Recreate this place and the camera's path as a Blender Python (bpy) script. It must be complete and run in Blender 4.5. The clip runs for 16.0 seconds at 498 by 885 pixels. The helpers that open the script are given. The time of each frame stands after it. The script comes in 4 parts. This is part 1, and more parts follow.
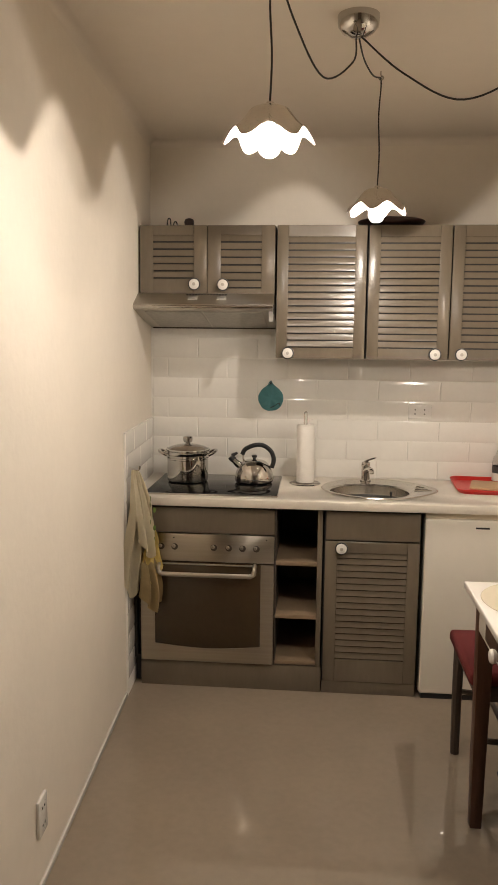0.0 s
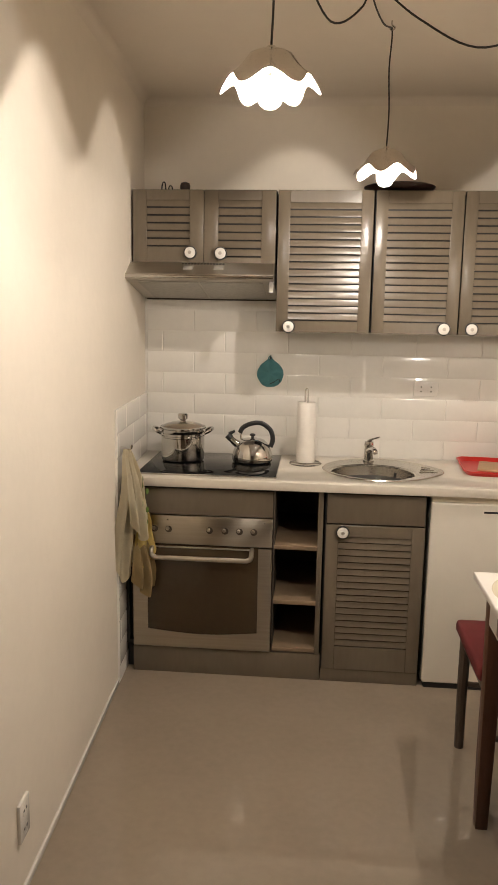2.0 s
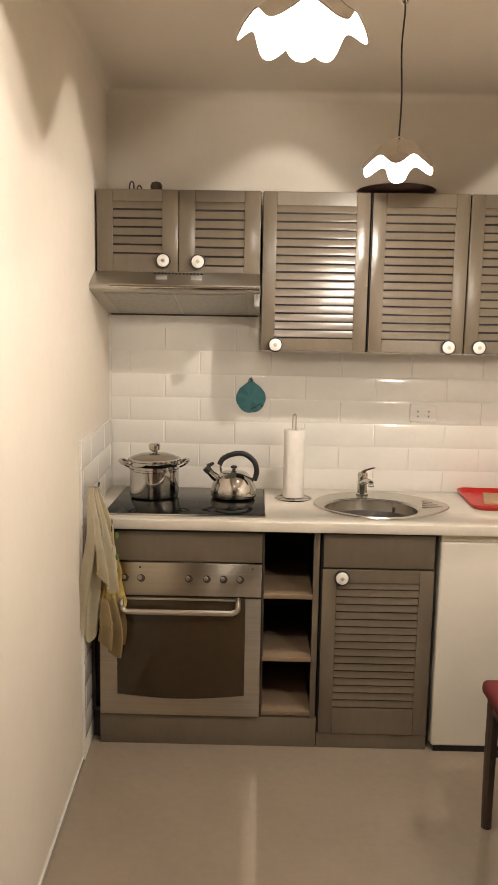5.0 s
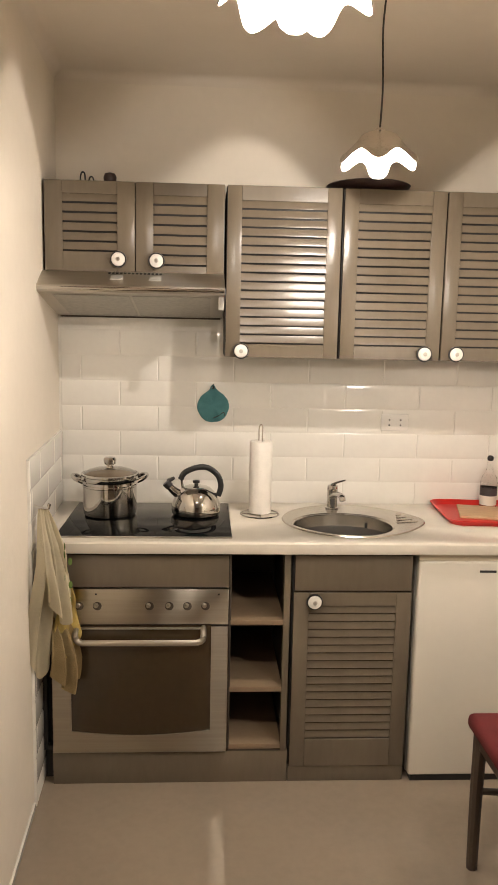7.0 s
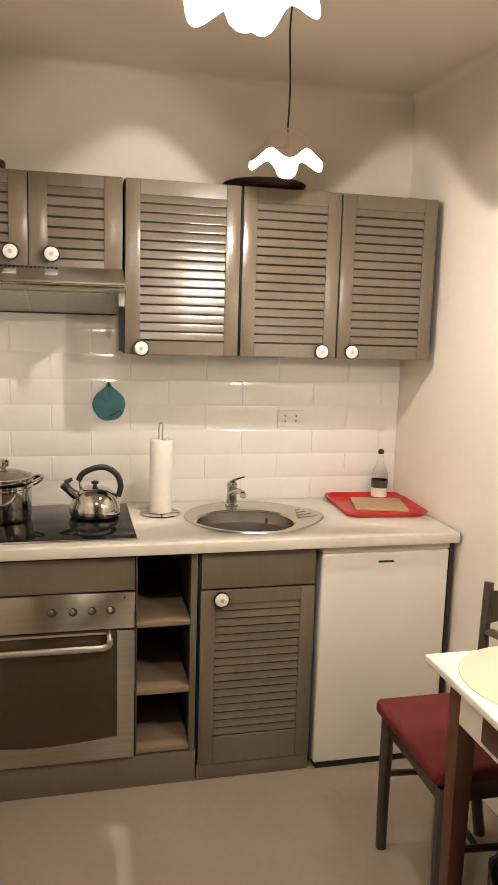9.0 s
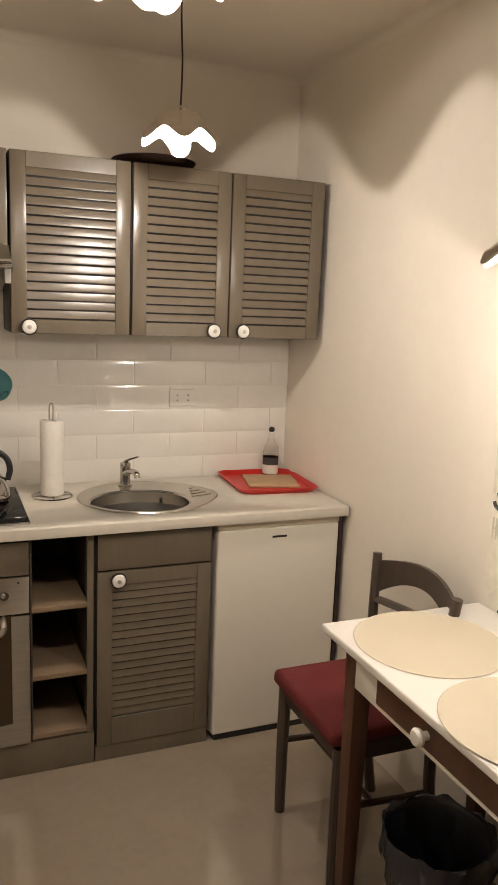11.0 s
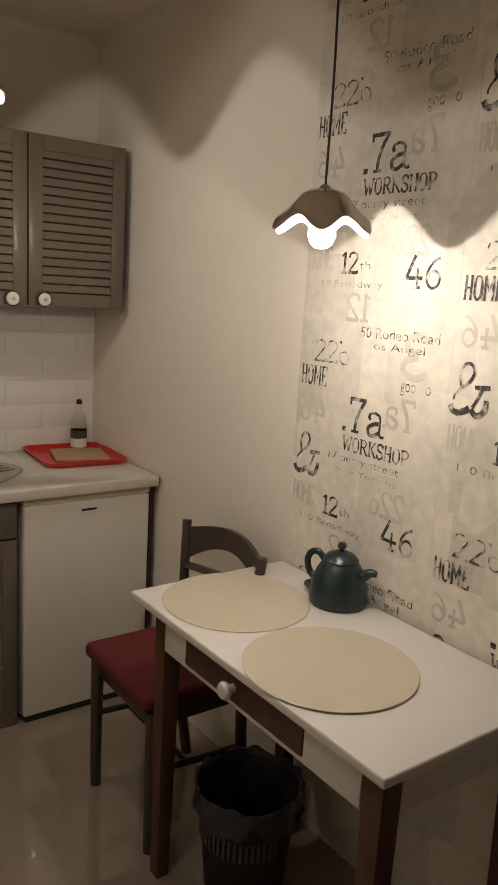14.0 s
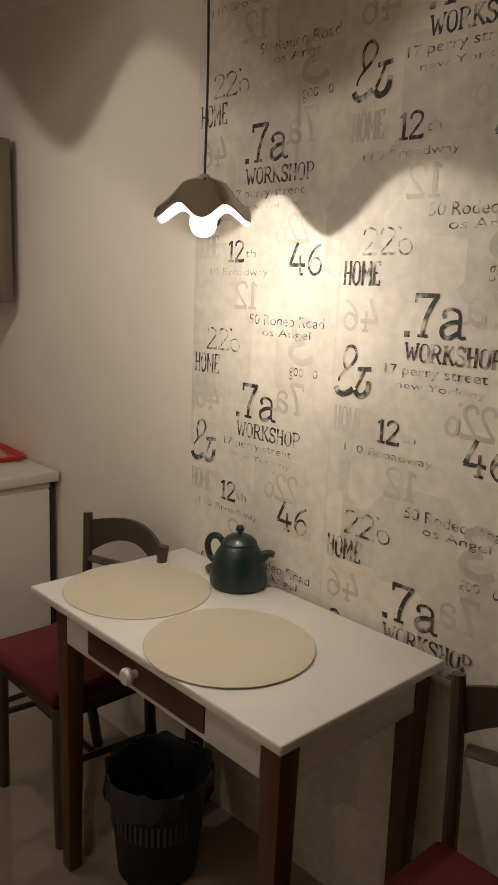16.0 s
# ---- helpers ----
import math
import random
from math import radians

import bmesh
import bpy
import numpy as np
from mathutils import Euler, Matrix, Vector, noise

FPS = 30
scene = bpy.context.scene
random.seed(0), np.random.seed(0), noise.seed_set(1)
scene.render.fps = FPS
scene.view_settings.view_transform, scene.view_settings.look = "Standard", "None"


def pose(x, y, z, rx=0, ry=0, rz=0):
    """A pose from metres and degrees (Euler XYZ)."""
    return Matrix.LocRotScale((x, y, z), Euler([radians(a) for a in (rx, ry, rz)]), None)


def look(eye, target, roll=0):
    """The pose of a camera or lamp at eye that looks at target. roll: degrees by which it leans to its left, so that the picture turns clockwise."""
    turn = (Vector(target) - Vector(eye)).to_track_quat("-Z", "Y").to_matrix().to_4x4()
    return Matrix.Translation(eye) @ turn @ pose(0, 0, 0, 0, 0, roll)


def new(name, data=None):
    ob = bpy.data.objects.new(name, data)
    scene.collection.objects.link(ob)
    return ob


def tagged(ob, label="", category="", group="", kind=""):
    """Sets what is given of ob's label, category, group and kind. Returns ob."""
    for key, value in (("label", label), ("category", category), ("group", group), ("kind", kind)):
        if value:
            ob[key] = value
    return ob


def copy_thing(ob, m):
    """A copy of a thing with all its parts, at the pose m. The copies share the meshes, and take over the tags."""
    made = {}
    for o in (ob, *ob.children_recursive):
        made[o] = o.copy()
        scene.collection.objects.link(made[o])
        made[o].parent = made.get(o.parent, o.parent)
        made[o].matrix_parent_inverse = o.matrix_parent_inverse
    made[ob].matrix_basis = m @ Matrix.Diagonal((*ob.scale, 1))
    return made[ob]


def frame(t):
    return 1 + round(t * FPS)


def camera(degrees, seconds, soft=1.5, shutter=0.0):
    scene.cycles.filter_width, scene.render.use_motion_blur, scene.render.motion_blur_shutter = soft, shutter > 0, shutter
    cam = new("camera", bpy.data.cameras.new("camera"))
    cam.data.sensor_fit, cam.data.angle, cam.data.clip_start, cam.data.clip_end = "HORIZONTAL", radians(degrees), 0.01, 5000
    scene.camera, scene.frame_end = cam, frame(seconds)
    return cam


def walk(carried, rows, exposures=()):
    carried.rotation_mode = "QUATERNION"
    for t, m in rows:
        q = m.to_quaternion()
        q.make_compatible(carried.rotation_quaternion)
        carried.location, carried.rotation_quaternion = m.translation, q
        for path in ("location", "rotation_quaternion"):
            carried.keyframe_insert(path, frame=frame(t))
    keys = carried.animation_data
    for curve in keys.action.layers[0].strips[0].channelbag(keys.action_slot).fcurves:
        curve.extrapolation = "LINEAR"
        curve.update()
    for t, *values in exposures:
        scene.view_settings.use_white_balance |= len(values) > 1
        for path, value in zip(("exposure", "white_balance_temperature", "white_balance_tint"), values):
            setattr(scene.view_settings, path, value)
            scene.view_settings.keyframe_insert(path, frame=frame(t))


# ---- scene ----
cam = camera(36.3, 16.0, soft=1.5)
PATH = [
    (0, (0.796, -3.799, 1.572), (0.626, -1.825, 1.297), 0.6),
    (0.5, (0.805, -3.73, 1.571), (0.613, -1.759, 1.291), 0.5),
    (1, (0.823, -3.68, 1.574), (0.615, -1.717, 1.252), 0.6),
    (1.5, (0.81, -3.671, 1.582), (0.621, -1.712, 1.226), 0.7),
    (2, (0.789, -3.636, 1.573), (0.622, -1.673, 1.227), 1.0),
    (2.5, (0.741, -3.586, 1.56), (0.61, -1.618, 1.228), 1.2),
    (3, (0.68, -3.531, 1.561), (0.59, -1.56, 1.236), 1.2),
    (3.5, (0.628, -3.461, 1.557), (0.568, -1.487, 1.24), 1.2),
    (6, (0.589, -3.121, 1.539), (0.614, -1.14, 1.266), 1.0),
    (6.5, (0.56, -3.068, 1.577), (0.627, -1.091, 1.282), 1.1),
    (7, (0.552, -3.031, 1.588), (0.664, -1.057, 1.286), 1.2),
    (7.5, (0.505, -3.005, 1.596), (0.717, -1.04, 1.287), 1.4),
    (8, (0.467, -2.995, 1.597), (0.779, -1.045, 1.283), 1.5),
    (10.5, (0.391, -2.997, 1.595), (1.056, -1.137, 1.282), 2.0),
    (11, (0.381, -2.998, 1.604), (1.134, -1.18, 1.247), 2.3),
    (11.5, (0.387, -2.997, 1.588), (1.226, -1.224, 1.196), 2.8),
    (12, (0.389, -2.999, 1.584), (1.308, -1.267, 1.189), 3.0),
    (12.5, (0.393, -3.002, 1.575), (1.384, -1.309, 1.191), 3.2),
    (13, (0.399, -3.003, 1.57), (1.455, -1.348, 1.189), 3.5),
    (13.5, (0.403, -3.009, 1.572), (1.519, -1.394, 1.188), 3.5),
    (14, (0.411, -3.018, 1.57), (1.577, -1.44, 1.184), 3.4),
    (14.5, (0.417, -3.027, 1.573), (1.629, -1.486, 1.181), 3.0),
    (15, (0.418, -3.041, 1.573), (1.677, -1.538, 1.178), 2.7),
    (15.5, (0.419, -3.055, 1.57), (1.723, -1.591, 1.174), 2.5),
    (16, (0.425, -3.071, 1.561), (1.769, -1.643, 1.169), 2.3),
]
walk(cam, [(t, look(eye, target, roll)) for t, eye, target, roll in PATH],
     exposures=[(0, -0.25), (1.5, -0.19), (3.5, 0.04), (7, 0.2), (8.1, 0.28), (10.5, -0.12), (11.5, -0.51), (12.5, -0.79), (14.5, -1.43), (16, -1.45)])

# ---- world: an interior at night, the rooms beyond give almost nothing ----
world = bpy.data.worlds.new("world")
scene.world = world
world.use_nodes = True
world.node_tree.nodes["Background"].inputs["Color"].default_value = (1.0, 0.85, 0.7, 1)
world.node_tree.nodes["Background"].inputs["Strength"].default_value = 0.004

BULB_STRENGTH = 18500.0
BULB_COLOUR = (1.0, 0.90, 0.80)


# ---- materials ----
def mat(name, colour, rough=0.5, metal=0.0, scale=8.0, vary=0.12, bump=0.0, bump_scale=60.0, coat=0.0, coat_rough=0.06, fine=0.0,
        per_object=0.0, stretch=(1, 1, 1), spec=0.5, rough_vary=0.0):
    m = bpy.data.materials.new(name)
    m.use_nodes = True
    nt = m.node_tree
    b = nt.nodes["Principled BSDF"]
    b.inputs["Roughness"].default_value = rough
    b.inputs["Metallic"].default_value = metal
    b.inputs["Coat Weight"].default_value = coat
    b.inputs["Coat Roughness"].default_value = coat_rough
    b.inputs["Specular IOR Level"].default_value = spec
    tc = nt.nodes.new("ShaderNodeTexCoord")
    mp = nt.nodes.new("ShaderNodeMapping")
    mp.inputs["Scale"].default_value = stretch
    nt.links.new(tc.outputs["Object"], mp.inputs["Vector"])
    n1 = nt.nodes.new("ShaderNodeTexNoise")
    n1.inputs["Scale"].default_value = scale
    n1.inputs["Detail"].default_value = 5
    n2 = nt.nodes.new("ShaderNodeTexNoise")
    n2.inputs["Scale"].default_value = scale * 11
    n2.inputs["Detail"].default_value = 3
    for n in (n1, n2):
        nt.links.new(mp.outputs["Vector"], n.inputs["Vector"])
    mix = nt.nodes.new("ShaderNodeMath")
    mix.operation = "MULTIPLY_ADD"
    nt.links.new(n2.outputs["Fac"], mix.inputs[0])
    mix.inputs[1].default_value = 0.4 + fine
    nt.links.new(n1.outputs["Fac"], mix.inputs[2])
    ramp = nt.nodes.new("ShaderNodeMapRange")
    ramp.inputs["From Min"].default_value, ramp.inputs["From Max"].default_value = 0.35, 1.05
    ramp.inputs["To Min"].default_value, ramp.inputs["To Max"].default_value = 1 - vary, 1 + vary
    nt.links.new(mix.outputs[0], ramp.inputs["Value"])
    last = ramp.outputs["Result"]
    if per_object:
        oi = nt.nodes.new("ShaderNodeObjectInfo")
        pr = nt.nodes.new("ShaderNodeMapRange")
        pr.inputs["To Min"].default_value, pr.inputs["To Max"].default_value = 1 - per_object, 1 + per_object
        nt.links.new(oi.outputs["Random"], pr.inputs["Value"])
        mul = nt.nodes.new("ShaderNodeMath")
        mul.operation = "MULTIPLY"
        nt.links.new(last, mul.inputs[0])
        nt.links.new(pr.outputs["Result"], mul.inputs[1])
        last = mul.outputs[0]
    sc = nt.nodes.new("ShaderNodeVectorMath")
    sc.operation = "SCALE"
    sc.inputs[0].default_value = colour
    nt.links.new(last, sc.inputs["Scale"])
    nt.links.new(sc.outputs[0], b.inputs["Base Color"])
    if rough_vary:
        rr = nt.nodes.new("ShaderNodeMapRange")
        rr.inputs["From Min"].default_value, rr.inputs["From Max"].default_value = 0.3, 0.8
        rr.inputs["To Min"].default_value, rr.inputs["To Max"].default_value = rough - rough_vary, rough + rough_vary
        nt.links.new(n1.outputs["Fac"], rr.inputs["Value"])
        nt.links.new(rr.outputs["Result"], b.inputs["Roughness"])
    if bump:
        bn = nt.nodes.new("ShaderNodeTexNoise")
        bn.inputs["Scale"].default_value = bump_scale
        bn.inputs["Detail"].default_value = 4
        nt.links.new(mp.outputs["Vector"], bn.inputs["Vector"])
        bp = nt.nodes.new("ShaderNodeBump")
        bp.inputs["Strength"].default_value = bump
        bp.inputs["Distance"].default_value = 0.004
        nt.links.new(bn.outputs["Fac"], bp.inputs["Height"])
        nt.links.new(bp.outputs["Normal"], b.inputs["Normal"])
    return m


def glowing(name, colour, strength):
    m = bpy.data.materials.new(name)
    m.use_nodes = True
    b = m.node_tree.nodes["Principled BSDF"]
    b.inputs["Base Color"].default_value = (*colour, 1)
    b.inputs["Emission Color"].default_value = (*colour, 1)
    b.inputs["Emission Strength"].default_value = strength
    return m


def clear(name, colour, rough=0.02, ior=1.3):
    m = bpy.data.materials.new(name)
    m.use_nodes = True
    b = m.node_tree.nodes["Principled BSDF"]
    b.inputs["Base Color"].default_value = (*colour, 1)
    b.inputs["Roughness"].default_value = rough
    b.inputs["Transmission Weight"].default_value = 1.0
    b.inputs["IOR"].default_value = ior
    return m


PLASTER = mat("warm white wall paint", (0.78, 0.71, 0.61), 0.75, scale=2.2, vary=0.05, bump=0.25, bump_scale=35)
CEILING = mat("ceiling paint", (0.76, 0.69, 0.60), 0.85, scale=1.5, vary=0.04, bump=0.15, bump_scale=40)
FLOOR = mat("polished beige porcelain", (0.282, 0.226, 0.168), 0.03, scale=3.0, vary=0.08, fine=0.3, spec=0.7, bump=0.01, bump_scale=4)
TAUPE = mat("taupe painted wood", (0.152, 0.122, 0.087), 0.27, scale=5, vary=0.14, bump=0.12, bump_scale=50, stretch=(1, 1, 0.25),
            per_object=0.04)
TAUPE_IN = mat("shelf lining", (0.23, 0.162, 0.100), 0.5, scale=6, vary=0.15)
# far darker than the taupe, so the shelf unit's inside looks shaded
SHADOW_BROWN = mat("brown darkened as shade", (0.055, 0.040, 0.028), 0.55, scale=6, vary=0.15)
# near-black colour for the shade between doors, slats and boards
GAP_SHADE = mat("shade in cabinet gaps", (0.018, 0.015, 0.013), 0.6, vary=0.2)
COUNTER = mat("cream laminate worktop", (0.61, 0.56, 0.48), 0.32, scale=30, vary=0.05, fine=0.3)
STEEL = mat("brushed stainless steel", (0.50, 0.465, 0.41), 0.36, 1.0, scale=6, vary=0.10, stretch=(0.3, 1, 20), bump=0.05, bump_scale=90)
CHROME = mat("chrome", (0.55, 0.53, 0.50), 0.07, 1.0, scale=4, vary=0.04)
SHADE_METAL = mat("brushed nickel shade", (0.68, 0.64, 0.58), 0.20, 1.0, scale=10, vary=0.10)
SHADE_WHITE = mat("white enamel shade lining", (0.86, 0.84, 0.80), 0.45, scale=10, vary=0.03)
OVEN_STEEL = mat("satin oven steel", (0.40, 0.36, 0.295), 0.30, 1.0, scale=6, vary=0.10, stretch=(0.3, 1, 20))


def brushed(m, amount):
    """Brushed across: highlights run up and down."""
    nt = m.node_tree
    tan = nt.nodes.new("ShaderNodeTangent")
    tan.direction_type, tan.axis = "RADIAL", "Z"
    b = nt.nodes["Principled BSDF"]
    b.inputs["Anisotropic"].default_value = amount
    b.inputs["Anisotropic Rotation"].default_value = 0.25
    nt.links.new(tan.outputs[0], b.inputs["Tangent"])


brushed(STEEL, 0.8)
brushed(OVEN_STEEL, 1.0)
SINK_METAL = mat("satin sink steel", (0.50, 0.47, 0.42), 0.26, 1.0, scale=18, vary=0.12)
OVEN_GLASS = mat("dark oven glass", (0.044, 0.029, 0.015), 0.04, scale=3, vary=0.2, spec=0.4)
HOB_GLASS = mat("black ceramic glass", (0.005, 0.005, 0.005), 0.05, scale=8, vary=0.3, spec=0.09)
WHITE_ENAMEL = mat("white enamel", (0.72, 0.67, 0.58), 0.4, scale=3, vary=0.04, coat=0.5, coat_rough=0.05)
CREAM_TRIM = mat("cream plastic trim", (0.68, 0.60, 0.46), 0.4, vary=0.05)
CERAMIC = mat("white ceramic", (0.78, 0.75, 0.70), 0.15, vary=0.03, coat=0.5)
BLACK = mat("black plastic", (0.014, 0.013, 0.013), 0.4, vary=0.25)
TILE = mat("glazed white tile", (0.80, 0.77, 0.71), 0.10, scale=4, vary=0.05, per_object=0.012, coat=0.4, bump=0.03, bump_scale=18)
GROUT = mat("pale grout", (0.78, 0.75, 0.69), 0.7, scale=25, vary=0.06, bump=0.2, bump_scale=150)
CORD = mat("black fabric cord", (0.034, 0.030, 0.026), 0.7, vary=0.2, scale=80)
WHITE_TOP = mat("white lacquered table", (0.74, 0.70, 0.64), 0.28, scale=3, vary=0.05, bump=0.03, bump_scale=30)
WALNUT = mat("walnut stained wood", (0.085, 0.036, 0.019), 0.38, scale=9, vary=0.35, stretch=(3, 3, 0.3), bump=0.12, bump_scale=70)
CHAIR_WOOD = mat("grey-brown stained chair wood", (0.062, 0.043, 0.031), 0.38, scale=9, vary=0.25, stretch=(3, 3, 0.4), bump=0.1, bump_scale=70)
RED_FABRIC = mat("dark red upholstery", (0.11, 0.008, 0.008), 0.9, scale=14, vary=0.25, bump=0.4, bump_scale=420)
MAT_CREAM = mat("cream cork placemat", (0.60, 0.53, 0.40), 0.24, scale=5, vary=0.04, bump=0.01, bump_scale=90)
GREEN_GLAZE = mat("dark green glaze", (0.005, 0.019, 0.019), 0.38, scale=9, vary=0.3, coat=0.2, coat_rough=0.15)
BIN_PLASTIC = mat("dark bin plastic", (0.008, 0.008, 0.010), 0.5, vary=0.2)
BAG = mat("thin grey bin liner", (0.030, 0.030, 0.036), 0.3, scale=12, vary=0.4, bump=0.6, bump_scale=28)
SLOT_GREY = mat("grey liner seen through a slot", (0.09, 0.085, 0.08), 0.6, vary=0.2)
RED_PLASTIC = mat("red tray plastic", (0.55, 0.022, 0.016), 0.33, scale=10, vary=0.08)
BOARD = mat("wooden board", (0.52, 0.34, 0.19), 0.55, scale=12, vary=0.18, stretch=(1, 6, 1))
TEAL = mat("teal quilted cotton", (0.065, 0.20, 0.215), 0.85, scale=20, vary=0.15, bump=0.5, bump_scale=120)
PAPER = mat("kitchen paper", (0.80, 0.76, 0.70), 0.9, scale=30, vary=0.05, bump=0.3, bump_scale=120)
CLOTH = mat("pale linen tea towel", (0.76, 0.68, 0.50), 0.92, scale=12, vary=0.10, bump=0.2, bump_scale=260)
CLOTH_YELLOW = mat("yellow printed towel", (0.74, 0.58, 0.20), 0.92, scale=16, vary=0.2, bump=0.5, bump_scale=260)
CLOTH_TAN = mat("tan printed towel", (0.50, 0.38, 0.19), 0.92, scale=16, vary=0.15, bump=0.5, bump_scale=260)
LEAF_PRINT = mat("green leaf print", (0.14, 0.22, 0.05), 0.92, scale=30, vary=0.4)
SMOKED = mat("smoked glass", (0.16, 0.12, 0.08), 0.06, vary=0.1, coat=0.5)
GLASS = clear("bottle glass", (0.97, 0.98, 0.97), 0.01, 1.12)
LABEL = mat("bottle label", (0.05, 0.04, 0.04), 0.6, vary=0.2)
LABEL_PALE = mat("pale bottle label", (0.72, 0.66, 0.58), 0.6, vary=0.06)
PLATE = mat("grey satin plate", (0.40, 0.38, 0.34), 0.45, vary=0.06)
# dark on purpose: dims what oven steel and glass reflect
DARK_WALL = mat("wall colour darkened for reflections", (0.26, 0.20, 0.15), 0.8, scale=2.0, vary=0.06, bump=0.2, bump_scale=35)
FILTER = mat("hood filter mesh", (0.42, 0.40, 0.36), 0.45, 0.8, scale=60, vary=0.2)
DARK_BROWN = mat("dark brown lacquer", (0.035, 0.018, 0.014), 0.35, vary=0.3)
BULB = glowing("lit filament capsule", BULB_COLOUR, BULB_STRENGTH)


def bulb_glass():
    """Thin lit glass: lets the filament's light through and glows a little itself."""
    m = bpy.data.materials.new("lit bulb glass")
    m.use_nodes = True
    nt = m.node_tree
    nt.nodes.clear()
    out = nt.nodes.new("ShaderNodeOutputMaterial")
    add = nt.nodes.new("ShaderNodeAddShader")
    tr = nt.nodes.new("ShaderNodeBsdfTransparent")
    em = nt.nodes.new("ShaderNodeEmission")
    em.inputs["Color"].default_value = (*BULB_COLOUR, 1)
    em.inputs["Strength"].default_value = 14.0
    nt.links.new(tr.outputs[0], add.inputs[0])
    nt.links.new(em.outputs[0], add.inputs[1])
    nt.links.new(add.outputs[0], out.inputs["Surface"])
    return m


BULB_GLASS = bulb_glass()


def paper_material():
    m = mat("printed wallpaper", (0.73, 0.67, 0.57), 0.7, scale=3.2, vary=0.27, bump=0.08, bump_scale=90, fine=0.1)
    nt = m.node_tree
    b = nt.nodes["Principled BSDF"]
    old = b.inputs["Base Color"].links[0].from_socket
    tc = nt.nodes.new("ShaderNodeTexCoord")
    vo = nt.nodes.new("ShaderNodeTexVoronoi")
    vo.distance = "CHEBYCHEV"
    vo.inputs["Scale"].default_value = 4.6
    nt.links.new(tc.outputs["Object"], vo.inputs["Vector"])
    sep = nt.nodes.new("ShaderNodeSeparateColor")
    nt.links.new(vo.outputs["Color"], sep.inputs[0])
    mr = nt.nodes.new("ShaderNodeMapRange")
    mr.inputs["To Min"].default_value, mr.inputs["To Max"].default_value = 0.70, 1.10
    nt.links.new(sep.outputs[0], mr.inputs["Value"])
    ns = nt.nodes.new("ShaderNodeTexNoise")
    ns.inputs["Scale"].default_value = 5
    nt.links.new(tc.outputs["Object"], ns.inputs["Vector"])
    mx = nt.nodes.new("ShaderNodeMix")
    nt.links.new(ns.outputs["Fac"], mx.inputs[0])
    mx.inputs[2].default_value = 1.0
    nt.links.new(mr.outputs["Result"], mx.inputs[3])
    sc = nt.nodes.new("ShaderNodeVectorMath")
    sc.operation = "SCALE"
    nt.links.new(old, sc.inputs[0])
    nt.links.new(mx.outputs[0], sc.inputs["Scale"])
    nt.links.new(sc.outputs[0], b.inputs["Base Color"])
    return m


def ink_material(name, ink, low, high, scale=38.0):
    """Worn stamp ink: paper shows through where the print has rubbed off."""
    m = bpy.data.materials.new(name)
    m.use_nodes = True
    nt = m.node_tree
    b = nt.nodes["Principled BSDF"]
    b.inputs["Roughness"].default_value = 0.7
    tc = nt.nodes.new("ShaderNodeTexCoord")
    ge = nt.nodes.new("ShaderNodeNewGeometry")
    ns = nt.nodes.new("ShaderNodeTexNoise")
    ns.inputs["Scale"].default_value = scale
    ns.inputs["Detail"].default_value = 4
    nt.links.new(ge.outputs["Position"], ns.inputs["Vector"])
    mr = nt.nodes.new("ShaderNodeMapRange")
    mr.inputs["From Min"].default_value, mr.inputs["From Max"].default_value = low, high
    nt.links.new(ns.outputs["Fac"], mr.inputs["Value"])
    mx = nt.nodes.new("ShaderNodeMix")
    mx.data_type = "RGBA"
    nt.links.new(mr.outputs["Result"], mx.inputs[0])
    mx.inputs[6].default_value = (*ink, 1)
    mx.inputs[7].default_value = (0.66, 0.605, 0.515, 1)
    nt.links.new(mx.outputs[2], b.inputs["Base Color"])
    return m


WALLPAPER = paper_material()
INK = ink_material("black stamp ink", (0.036, 0.032, 0.027), 0.48, 0.74)
INK_WORN = ink_material("worn stamp ink", (0.07, 0.062, 0.054), 0.40, 0.60, 60)
INK_TORN = ink_material("torn stamp ink", (0.048, 0.042, 0.036), 0.47, 0.66, 42)
INK_FAINT = ink_material("rubbed grey ink", (0.16, 0.145, 0.125), 0.38, 0.58, 45)
INK_GHOST = ink_material("faded grey print", (0.54, 0.49, 0.415), 0.36, 0.64, 14)


# ---- mesh helpers ----
def box(x0, x1, y0, y1, z0, z1, bev=0.0, seg=2):
    bm = bmesh.new()
    bmesh.ops.create_cube(bm, size=1.0)
    for v in bm.verts:
        v.co = Vector((x0 + (v.co.x + 0.5) * (x1 - x0), y0 + (v.co.y + 0.5) * (y1 - y0), z0 + (v.co.z + 0.5) * (z1 - z0)))
    if bev:
        bmesh.ops.bevel(bm, geom=bm.edges[:], offset=bev, segments=seg, profile=0.5, affect="EDGES")
    return bm


def join(*bms):
    out = bmesh.new()
    for b in bms:
        me = bpy.data.meshes.new("tmp")
        b.to_mesh(me)
        out.from_mesh(me)
        bpy.data.meshes.remove(me)
        b.free()
    return out


